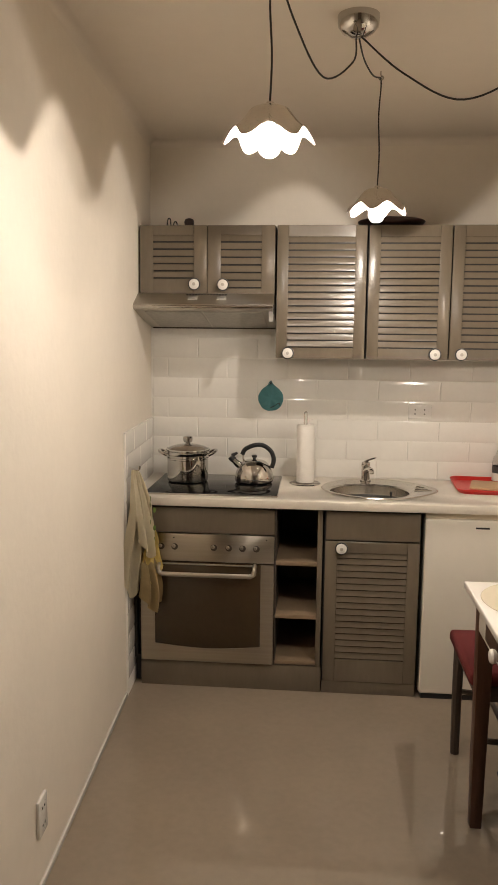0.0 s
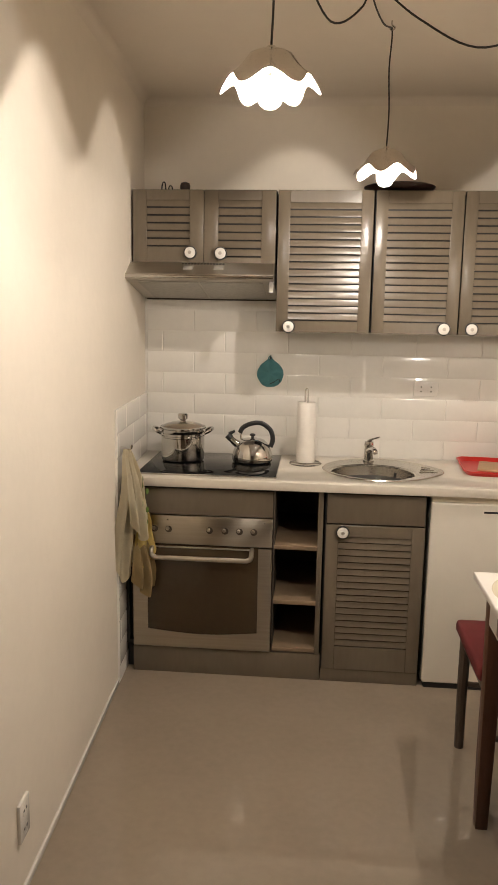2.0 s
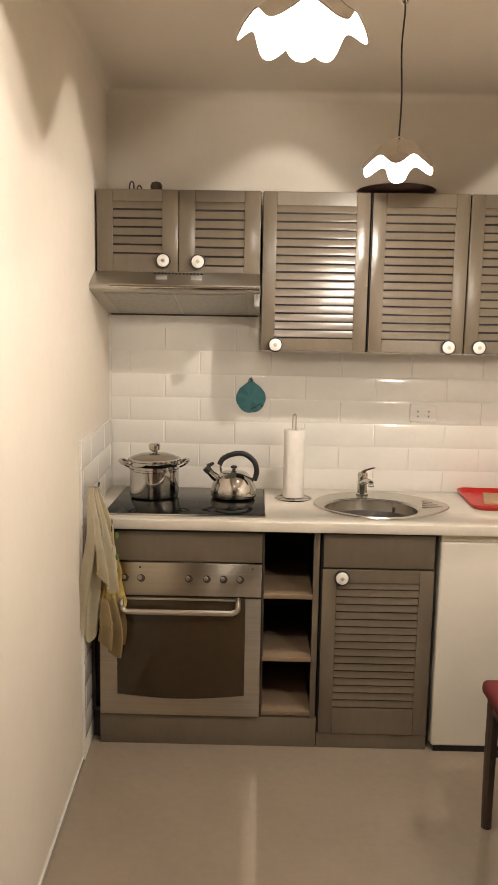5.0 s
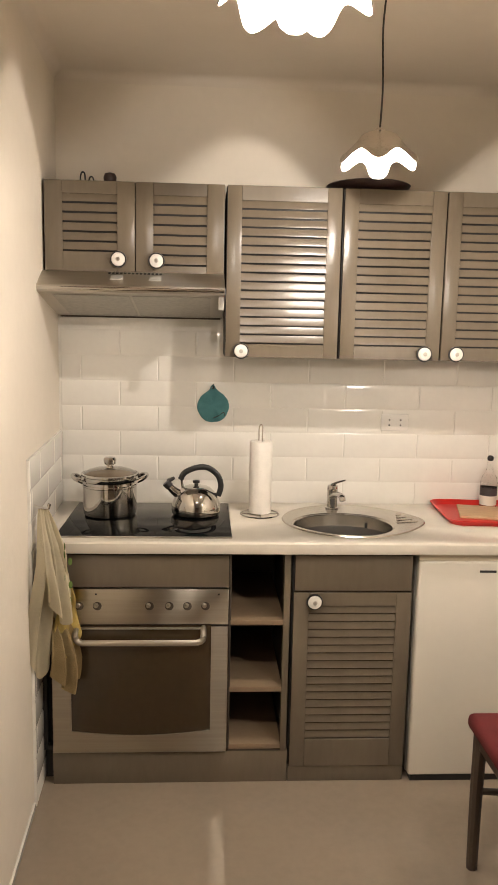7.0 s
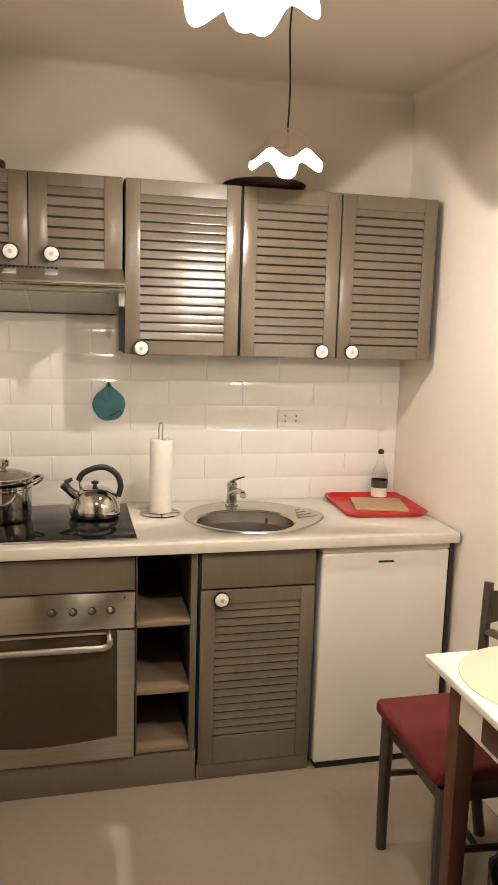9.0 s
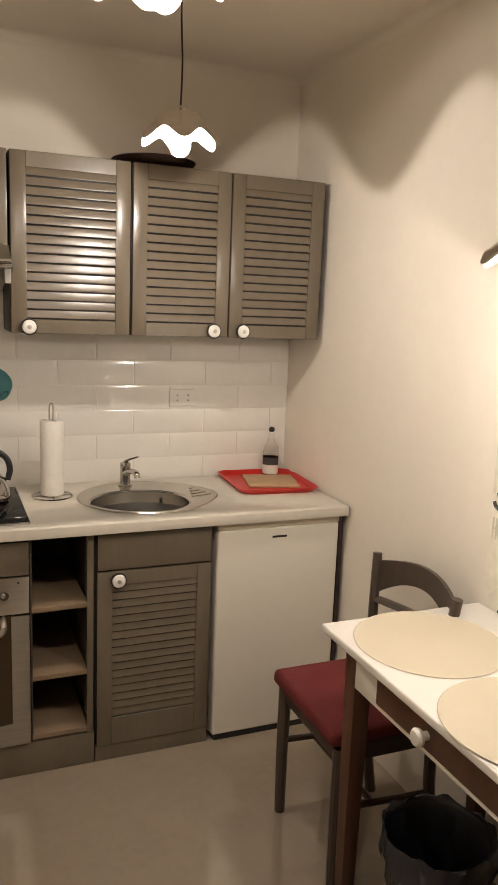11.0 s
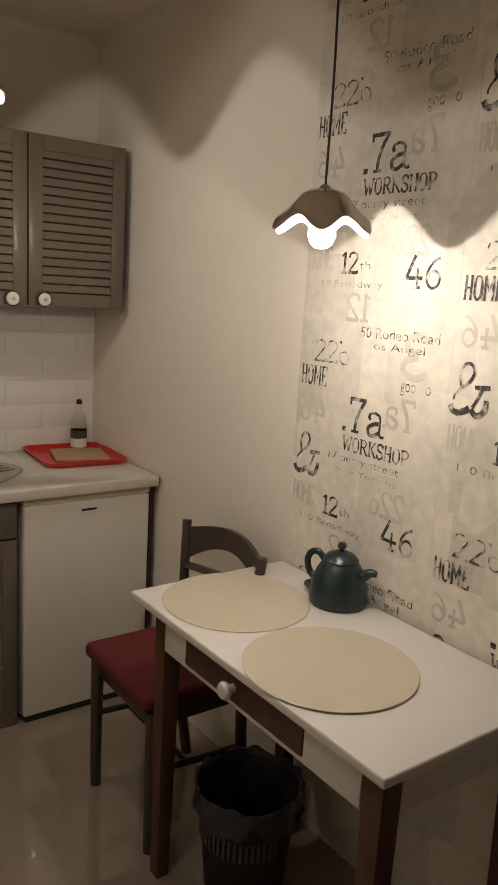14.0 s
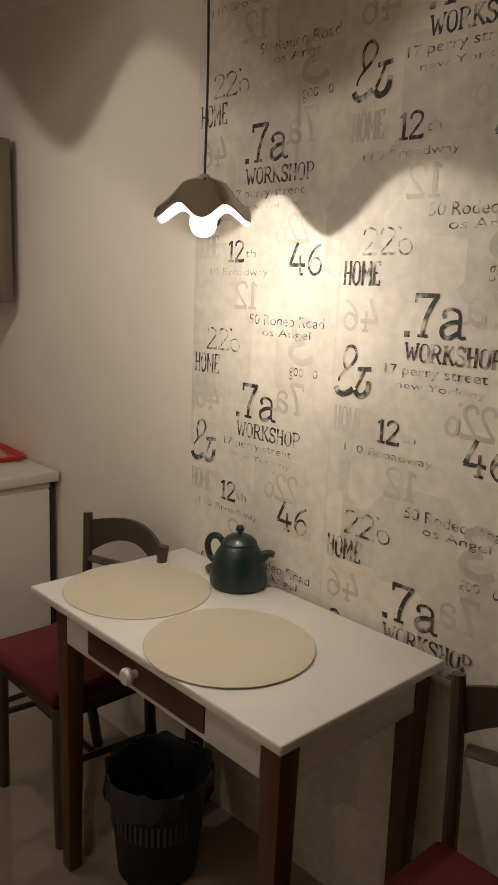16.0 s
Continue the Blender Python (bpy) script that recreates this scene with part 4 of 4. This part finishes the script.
for j, (r, z, amp) in enumerate(((0.118, 0.16, 0.004), (0.128, 0.27, 0.004), (0.137, 0.300, 0.005), (0.144, 0.303, 0.005), (0.146, 0.285, 0.006), (0.146, 0.255, 0.009), (0.147, 0.232, 0.014))):
    rows.append([])
    for k in range(NB):
        a = 2 * math.pi * k / NB
        wv = amp * (math.sin(5 * a + j) + 0.7 * math.sin(11 * a + 2 * j) + 0.5 * math.sin(17 * a))
        rows[-1].append(bm.verts.new(((r + 0.35 * wv) * math.cos(a), (r + 0.35 * wv) * math.sin(a), z + (wv * 1.2 if j > 1 else 0))))
for a, b in zip(rows, rows[1:]):
    for k in range(NB):
        bm.faces.new((a[k], a[(k + 1) % NB], b[(k + 1) % NB], b[k]))
bmesh.ops.recalc_face_normals(bm, faces=bm.faces[:])
part("liner", bm, BAG, wb, "thin crumpled plastic liner")


# ---- pendant lamps ----
def pendant(x, y, z, phase, swag, lab, drop=0.0055):
    """A six-petalled metal shade over a bare bulb whose middle lies at z; drop: how far the rim hangs lower."""
    p = thing("pendant_lamp", pose(x, y, z), lab, "pendant lamp", "pendant lamps")
    bm = bmesh.new()
    nn, mm = 96, 14
    outer = []
    for layer in (0.0, 0.0016):
        rows = []
        for j in range(mm + 1):
            f = j / mm
            ring = []
            for k in range(nn):
                a = 2 * math.pi * k / nn
                c = math.cos(6 * (a - radians(phase)))
                g = f ** 2.2
                if f < 0.3:
                    r, zz = 0.014 + 0.034 * f / 0.3, 0.086 - 0.010 * (f / 0.3) ** 2
                else:
                    h = (f - 0.3) / 0.7
                    r, zz = 0.048 + 0.049 * h + 0.006 * h ** 4, 0.076 - 0.0585 * h ** 0.95
                r += layer - (0.006 * g + 0.002 * f) * c
                zz += layer + 0.0150 * c * g - drop * f
                ring.append(bm.verts.new((r * math.cos(a), r * math.sin(a), zz)))
            rows.append(ring)
        for a, b in zip(rows, rows[1:]):
            for k in range(nn):
                bm.faces.new((a[k], a[(k + 1) % nn], b[(k + 1) % nn], b[k]))
        outer.append(rows)
    bm.faces.new(outer[0][0])
    bm.faces.new(outer[1][0][::-1])
    bmesh.ops.recalc_face_normals(bm, faces=bm.faces[:])
    inner, shell = bm.copy(), bm
    bm.verts.index_update()
    lining = {v.index for ring in outer[0] for v in ring}
    inner.verts.index_update()
    inner.verts.ensure_lookup_table()
    for b_, keep in ((inner, True), (shell, False)):
        b_.verts.ensure_lookup_table()
        bmesh.ops.delete(b_, geom=[v for v in b_.verts[:] if (v.index in lining) != keep], context="VERTS")
    shade = part("shade", shell, SHADE_METAL, p, "scalloped brushed metal shade")
    part("lining", inner, SHADE_WHITE, shade, "white enamel lining")
    bulb = part("bulb", lathe([(0.0, -0.034), (0.013, -0.032), (0.023, -0.024), (0.0295, -0.008), (0.029, 0.006), (0.023, 0.019), (0.016, 0.030), (0.0, 0.031)], 24), BULB_GLASS, p, "glowing bulb")
    part("filament", lathe([(0.0, -0.004), (0.0045, -0.003), (0.006, 0.0), (0.0045, 0.003), (0.0, 0.004)], 12), BULB, bulb)
    part("lampholder", lathe([(0.0, 0.032), (0.0165, 0.032), (0.018, 0.036), (0.018, 0.076), (0.013, 0.090), (0.008, 0.096), (0.0, 0.098)], 20), SHADE_METAL, p)
    top = CEIL - z - 0.022
    wob = [(0, 0, 0.096), (0.003, 0.002, 0.096 + (top - 0.096) * 0.3), (-0.003, 0.001, 0.096 + (top - 0.096) * 0.65), (0.002, 0, top - 0.03), (0, 0, top)]
    part("cord", tube(wob, 0.0026, 8), CORD, p, "thin black cord")
    part("ceiling_hook", tube([(0, 0, CEIL - z + 0.001), (0, 0, CEIL - z - 0.012), (0.010, 0, CEIL - z - 0.022), (0, 0, CEIL - z - 0.030), (-0.008, 0, CEIL - z - 0.022)], 0.0028, 6), CHROME, p)
    part("swag_cord", tube([(sx - x, sy - y, sz - z) for sx, sy, sz in swag], 0.0027, 8, 8), CORD, p, "slack black cord to the ceiling rose")
    return p


RX, RY = 0.900, -1.40
solo("ceiling_rose", lathe([(0.0, CEIL - 0.062), (0.020, CEIL - 0.060), (0.048, CEIL - 0.045), (0.060, CEIL - 0.030), (0.062, CEIL - 0.004), (0.062, CEIL), (0.0, CEIL)], 40, RX, RY),
     CHROME, O, "round chrome ceiling rose with three cords", "ceiling rose")
HZ = CEIL - 0.022
RZ = CEIL - 0.060
pendant(0.672, -1.868, 2.040, 33, [(RX - 0.006, RY, RZ), (0.885, RY - 0.05, RZ - 0.085), (0.80, -1.58, 2.283), (0.72, -1.76, 2.37), (0.672, -1.868, HZ)],
        "scalloped metal pendant lamp lit, in the middle of the room")
pendant(1.004, -0.923, 2.022, 48, [(RX + 0.003, RY + 0.004, RZ), (0.925, -1.28, 2.43), (0.965, -1.10, 2.44), (1.004, -0.923, HZ)],
        "scalloped metal pendant lamp lit, before the wall cabinets")
pendant(1.497, -1.762, 1.703, 18, [(RX + 0.010, RY - 0.002, RZ), (1.03, -1.48, 2.32), (1.185, -1.575, 2.22), (1.35, -1.67, 2.29), (1.497, -1.762, HZ)],
        "scalloped metal pendant lamp lit, hanging low over the table")

# ---- wallpaper with stamped words ----
WY0, WY1 = -1.345, -3.30


def paper_strip(y0, y1, proud):
    bm = bmesh.new()
    vs = []
    for y in (y0, y1):
        for z in (0.0, CEIL - 0.002):
            for d in (0.0005, proud):
                vs.append(bm.verts.new((east(y) - d, y, z)))
    for q in ((0, 1, 3, 2), (4, 6, 7, 5), (0, 2, 6, 4), (1, 5, 7, 3), (0, 4, 5, 1), (2, 3, 7, 6)):
        bm.faces.new([vs[i] for i in q])
    bmesh.ops.recalc_face_normals(bm, faces=bm.faces[:])
    return bm


wp = solo("wallpaper", paper_strip(WY0, WY0 - 0.5297, 0.0025), WALLPAPER, O, "cream wallpaper stamped with worn black words and numbers", "wallpaper", "structure")
for k in range(1, 4):
    part("paper_strip", paper_strip(WY0 - 0.530 * k, max(WY0 - 0.530 * k - 0.5297, WY1), 0.0025 - 0.0003 * (k % 2)), WALLPAPER, wp)

GLYPHS = {}


def glyph(c, width, *strokes):
    """A slab-serif letter as pen strokes in a cell 1 high: (pen, smooth, points)."""
    GLYPHS[c] = (width, strokes)


THICK, MID, THIN = 1.0, 0.72, 0.5
glyph(".", 0.22, (1.3, 0, ((0.03, 0.05), (0.17, 0.05))))
glyph("7", 0.62, (THICK, 0, ((0.03, 0.95), (0.60, 0.95))), (MID, 0, ((0.06, 1.0), (0.06, 0.78))), (THICK, 1, ((0.56, 0.95), (0.38, 0.62), (0.28, 0.30), (0.26, 0.02))), (MID, 0, ((0.14, 0.03), (0.40, 0.03))))
glyph("a", 0.66, (MID, 1, ((0.10, 0.50), (0.14, 0.62), (0.30, 0.67), (0.46, 0.60), (0.49, 0.42), (0.49, 0.12), (0.56, 0.04), (0.65, 0.06))), (THICK, 1, ((0.49, 0.40), (0.28, 0.36), (0.10, 0.24), (0.12, 0.07), (0.28, 0.03), (0.49, 0.16))), (THICK, 0, ((0.09, 0.49), (0.18, 0.53))))
glyph("2", 0.62, (MID, 1, ((0.06, 0.74), (0.12, 0.92), (0.30, 0.98), (0.50, 0.88), (0.51, 0.68), (0.34, 0.42), (0.06, 0.06))), (THICK, 0, ((0.04, 0.04), (0.58, 0.04))), (MID, 0, ((0.57, 0.0), (0.57, 0.15))))
glyph("b", 0.60, (MID, 0, ((0.10, 0.90), (0.10, 1.0))), (MID, 0, ((0.02, 0.99), (0.12, 0.99))), (MID, 1, ((0.10, 0.52), (0.10, 0.22), (0.20, 0.06), (0.34, 0.02), (0.50, 0.14), (0.52, 0.34), (0.44, 0.50))), (THIN, 1, ((0.44, 0.50), (0.30, 0.57), (0.16, 0.50))))
glyph("H", 0.70, (THICK, 0, ((0.14, 0.0), (0.14, 1.0))), (THICK, 0, ((0.54, 0.0), (0.54, 1.0))), (MID, 0, ((0.14, 0.50), (0.54, 0.50))), (MID, 0, ((0.04, 0.97), (0.24, 0.97))), (MID, 0, ((0.44, 0.97), (0.64, 0.97))), (MID, 0, ((0.04, 0.03), (0.24, 0.03))), (MID, 0, ((0.44, 0.03), (0.64, 0.03))))
glyph("O", 0.66, (THICK, 1, ((0.10, 0.78), (0.08, 0.50), (0.12, 0.18), (0.32, 0.02), (0.52, 0.18), (0.56, 0.50), (0.54, 0.78))), (THIN, 1, ((0.54, 0.78), (0.46, 0.94), (0.32, 0.98), (0.18, 0.94), (0.10, 0.78))))
glyph("M", 0.84, (THICK, 0, ((0.14, 0.0), (0.14, 1.0))), (THICK, 0, ((0.70, 0.0), (0.70, 1.0))), (MID, 0, ((0.14, 1.0), (0.42, 0.36), (0.70, 1.0))), (MID, 0, ((0.04, 0.03), (0.24, 0.03))), (MID, 0, ((0.60, 0.03), (0.80, 0.03))))
glyph("E", 0.62, (THICK, 0, ((0.14, 0.0), (0.14, 1.0))), (MID, 0, ((0.04, 0.97), (0.54, 0.97), (0.54, 0.80))), (MID, 0, ((0.14, 0.52), (0.40, 0.52))), (MID, 0, ((0.04, 0.03), (0.56, 0.03), (0.56, 0.22))))
glyph("W", 0.92, (THICK, 0, ((0.10, 1.0), (0.28, 0.0))), (MID, 0, ((0.28, 0.0), (0.46, 0.76))), (THICK, 0, ((0.46, 0.76), (0.64, 0.0))), (MID, 0, ((0.64, 0.0), (0.82, 1.0))), (MID, 0, ((0.0, 0.97), (0.22, 0.97))), (MID, 0, ((0.72, 0.97), (0.92, 0.97))))
glyph("R", 0.72, (THICK, 0, ((0.14, 0.0), (0.14, 1.0))), (MID, 1, ((0.14, 0.97), (0.42, 0.97), (0.56, 0.76), (0.42, 0.52), (0.14, 0.50))), (THICK, 0, ((0.34, 0.50), (0.60, 0.03), (0.70, 0.03))), (MID, 0, ((0.02, 0.97), (0.2, 0.97))), (MID, 0, ((0.02, 0.03), (0.26, 0.03))))
glyph("K", 0.72, (THICK, 0, ((0.14, 0.0), (0.14, 1.0))), (MID, 0, ((0.56, 0.97), (0.18, 0.44))), (THICK, 0, ((0.28, 0.56), (0.60, 0.03), (0.70, 0.03))), (MID, 0, ((0.02, 0.97), (0.26, 0.97))), (MID, 0, ((0.46, 0.97), (0.66, 0.97))), (MID, 0, ((0.02, 0.03), (0.26, 0.03))))
glyph("S", 0.60, (THICK, 1, ((0.50, 0.80), (0.40, 0.96), (0.22, 0.97), (0.08, 0.80), (0.16, 0.58), (0.42, 0.44), (0.52, 0.22), (0.40, 0.04), (0.20, 0.03), (0.07, 0.20))), (MID, 0, ((0.52, 0.98), (0.52, 0.72))), (MID, 0, ((0.06, 0.02), (0.06, 0.28))))
glyph("P", 0.66, (THICK, 0, ((0.14, 0.0), (0.14, 1.0))), (MID, 1, ((0.14, 0.97), (0.42, 0.97), (0.58, 0.74), (0.42, 0.48), (0.14, 0.46))), (MID, 0, ((0.02, 0.97), (0.2, 0.97))), (MID, 0, ((0.02, 0.03), (0.28, 0.03))))
glyph("1", 0.44, (THICK, 0, ((0.24, 0.0), (0.24, 1.0))), (MID, 0, ((0.24, 0.98), (0.06, 0.82))), (MID, 0, ((0.06, 0.03), (0.42, 0.03))))
glyph("4", 0.66, (THICK, 0, ((0.34, 1.0), (0.08, 0.32))), (THICK, 0, ((0.06, 0.31), (0.62, 0.31))), (MID, 0, ((0.44, 0.62), (0.44, 0.0))), (MID, 0, ((0.34, 0.03), (0.56, 0.03))))
glyph("6", 0.60, (MID, 1, ((0.48, 0.92), (0.28, 0.80), (0.12, 0.54), (0.10, 0.24), (0.26, 0.03), (0.46, 0.12), (0.50, 0.34), (0.38, 0.52), (0.22, 0.48), (0.11, 0.30))))
glyph("3", 0.60, (THICK, 1, ((0.06, 0.84), (0.24, 0.98), (0.46, 0.86), (0.42, 0.64), (0.24, 0.54))), (THICK, 1, ((0.24, 0.50), (0.46, 0.42), (0.50, 0.18), (0.28, 0.03), (0.06, 0.16))))
glyph("&", 0.86, (MID, 1, ((0.24, 0.54), (0.20, 0.78), (0.28, 0.96), (0.42, 0.98), (0.50, 0.84), (0.42, 0.66), (0.28, 0.54), (0.20, 0.46))), (THIN, 1, ((0.20, 0.46), (0.12, 0.36), (0.10, 0.26))), (1.4, 1, ((0.04, 0.16), (0.10, 0.05), (0.22, 0.02), (0.36, 0.08), (0.46, 0.15))), (THICK, 0, ((0.54, 0.55), (0.86, 0.58))), (MID, 1, ((0.70, 0.55), (0.63, 0.36), (0.53, 0.17))), (1.3, 1, ((0.50, 0.13), (0.60, 0.03), (0.72, 0.06), (0.80, 0.18), (0.82, 0.34))))


def ribbon(bm, pts, w, lift):
    """A flat pen stroke with cut ends and mitred corners."""
    rows = []
    for i, p in enumerate(pts):
        d0 = (p - pts[i - 1]).normalized() if i else (pts[1] - p).normalized()
        d1 = (pts[i + 1] - p).normalized() if i < len(pts) - 1 else d0
        d = (d0 + d1).normalized()
        k = w / 2 / max(0.5, d.dot(d0))
        rows.append([bm.verts.new((p.x - sgn * d.y * k, p.y + sgn * d.x * k, lift)) for sgn in (1, -1)])
    for a, b in zip(rows, rows[1:]):
        bm.faces.new((a[0], a[1], b[1], b[0]))


def stamped(text, u, h, pen):
    """Sets a word in the slab-serif letters, u wide and h high."""
    total = sum(GLYPHS[c][0] for c in text)
    sx, x, lift = u / total, 0.0, 0.0
    bm = bmesh.new()
    for c in text:
        width, strokes = GLYPHS[c]
        for k, smooth, pts in strokes:
            line = [Vector((x + px * sx, py * h, 0)) for px, py in pts]
            ribbon(bm, curve_points(line, 4) if smooth else line, pen * k, lift)
            lift += 0.00002
        x += width * sx
    me = bpy.data.meshes.new("printed_word")
    bm.to_mesh(me)
    bm.free()
    return me


def typed(text, u, h):
    """Small print in the built-in face."""
    cu = bpy.data.curves.new("word", "FONT")
    cu.body, cu.resolution_u = text, 3
    ob = new("word", cu)
    bpy.context.view_layer.update()
    me = bpy.data.meshes.new_from_object(ob.evaluated_get(bpy.context.evaluated_depsgraph_get()))
    xs, ys = [v.co.x for v in me.vertices], [v.co.y for v in me.vertices]
    ax, bx, ay, by = min(xs), max(xs), min(ys), max(ys)
    for v in me.vertices:
        v.co = ((v.co.x - ax) / (bx - ax) * u, (v.co.y - ay) / (by - ay) * h, 0)
    bpy.data.objects.remove(ob)
    bpy.data.curves.remove(cu)
    return me


WORDS = [  # text, from, to along the wall, low, high, ink, pen (0: small print), mirrored
    ("22b", 0.060, 0.202, 1.396, 1.456, 1, 0.0062, 0), ("HOME", 0.012, 0.119, 1.329, 1.383, 3, 0.0062, 0),
    ("50 Rodeo Road", 0.232, 0.492, 1.475, 1.502, 1, 0, 0), ("os Angel", 0.282, 0.450, 1.441, 1.467, 1, 0, 0),
    ("goo   o", 0.384, 0.480, 1.343, 1.375, 1, 0, 0), (".7a", 0.190, 0.346, 1.223, 1.316, 0, 0.0102, 0),
    ("WORKSHOP", 0.197, 0.435, 1.170, 1.209, 3, 0.0056, 0), ("17 perry street", 0.148, 0.405, 1.131, 1.159, 1, 0, 0),
    ("new York ny", 0.182, 0.404, 1.103, 1.123, 4, 0, 0), ("&", 0.005, 0.112, 1.072, 1.190, 3, 0.0105, 0),
    ("12", 0.138, 0.203, 0.976, 1.030, 0, 0.0085, 0), ("th", 0.208, 0.246, 0.987, 1.008, 4, 0, 0),
    ("110 Broadway", 0.048, 0.294, 0.935, 0.959, 4, 0, 0), ("46", 0.362, 0.480, 0.944, 1.022, 3, 0.0092, 0),
    ("22b", 0.313, 0.435, 1.022, 1.092, 2, 0.011, 1), ("46", 0.015, 0.125, 1.225, 1.300, 2, 0.011, 1), ("3", 0.372, 0.472, 1.385, 1.495, 2, 0.018, 1),
    ("7a", 0.335, 0.440, 1.255, 1.335, 2, 0.011, 1), ("HOME", 0.01, 0.10, 0.985, 1.045, 2, 0.008, 0), ("12", 0.17, 0.26, 0.855, 0.925, 2, 0.011, 1)]
glyphs = []
for text, u0, u1, z0, z1, ink, pen, flip in WORDS:
    me = stamped(text, u1 - u0, z1 - z0, pen) if pen else typed(text, u1 - u0, z1 - z0)
    if flip:
        for v in me.vertices:
            v.co.x = u1 - u0 - v.co.x
        me.flip_normals()
    me.materials.clear()
    me.materials.append((INK, INK_WORN, INK_GHOST, INK_TORN, INK_FAINT)[ink])
    glyphs.append(me)
along = Vector((0.018, -1, 0)).normalized()
face = along.cross(Vector((0, 0, 1)))
for col in range(3):
    for rep in range(-3, 3):
        dz = 0.254 * col + 0.659 * rep
        for me, (text, u0, u1, z0, z1, ink, pen, flip) in zip(glyphs, WORDS):
            if z0 + dz < 0.62 or z1 + dz > CEIL - 0.01:
                continue
            y = WY0 - 0.530 * col - u0
            o = new("printed_word", me)
            up = Vector((0, 0, 1))
            m = Matrix((along, up, face)).transposed().to_4x4()
            m.translation = (east(y) - 0.0031 - (0.0004 if ink != 2 else 0), y, z0 + dz)
            o.matrix_world = m
            o.parent = wp

# ---- wall tiles, last ----
def tile_mesh(w, h):
    d, b, bx = 0.0072, 0.0095, 0.0045
    g = 0.0004
    bm = bmesh.new()
    a = [bm.verts.new(p) for p in ((g, 0, g), (w - g, 0, g), (w - g, 0, h - g), (g, 0, h - g))]
    c = [bm.verts.new(p) for p in ((g, -0.005, g), (w - g, -0.005, g), (w - g, -0.005, h - g), (g, -0.005, h - g))]
    e = [bm.verts.new(p) for p in ((bx, -d, b), (w - bx, -d, b), (w - bx, -d, h - b), (bx, -d, h - b))]
    for p, q in ((a, c), (c, e)):
        for k in range(4):
            bm.faces.new((p[k], p[(k + 1) % 4], q[(k + 1) % 4], q[k]))
    bm.faces.new(e)
    bm.faces.new(a[::-1])
    bmesh.ops.recalc_face_normals(bm, faces=bm.faces[:])
    return mesh_of("tile", bm, TILE, 20)


tile_cache = {}
random.seed(7)


def lay(parent, origin, turn, length, z0, rows, tw=0.30, th=0.0995, shift=0.07):
    for r in range(rows):
        x = -(tw / 2 if r % 2 else 0.0) - shift
        while x < length - 0.004:
            a, b = max(x, 0.0), min(x + tw, length)
            if b - a > 0.012:
                key = (round(b - a, 3), th)
                if key not in tile_cache:
                    tile_cache[key] = tile_mesh(*key)
                o = new("tile", tile_cache[key])
                q = Vector(origin) + Matrix.Rotation(radians(turn), 3, "Z") @ Vector((a, 0, 0))
                o.matrix_world = pose(q.x, q.y, z0 + r * th, random.uniform(-0.07, 0.07), 0, turn + random.uniform(-0.03, 0.03))
                o.parent = parent
                o.matrix_parent_inverse = parent.matrix_world.inverted()
            x += tw


gb = solo("tile_bed", box(LEFT, 1.789, -0.0078, -0.0005, 0.845, 1.672), GROUT, O, "white metro tile splashback with pale grout", "splashback", "structure")
lay(gb, (LEFT + 0.008, -0.0035, 0), 0, 1.789 - LEFT - 0.008, 0.869, 7)
BED = pose(west(-0.690), -0.690, 0, 0, 0, 90 + WEST_TURN)
gl = solo("tile_bed", box(0.0, 0.676, -0.0078, -0.0005, 0.0, 1.167), GROUT, BED, "white metro tile panel beside the oven", "splashback", "structure")
lay(gl, (west(-0.690) + 0.0035, -0.690, 0), 90 + WEST_TURN, 0.672, 0.072, 11, shift=0.12)
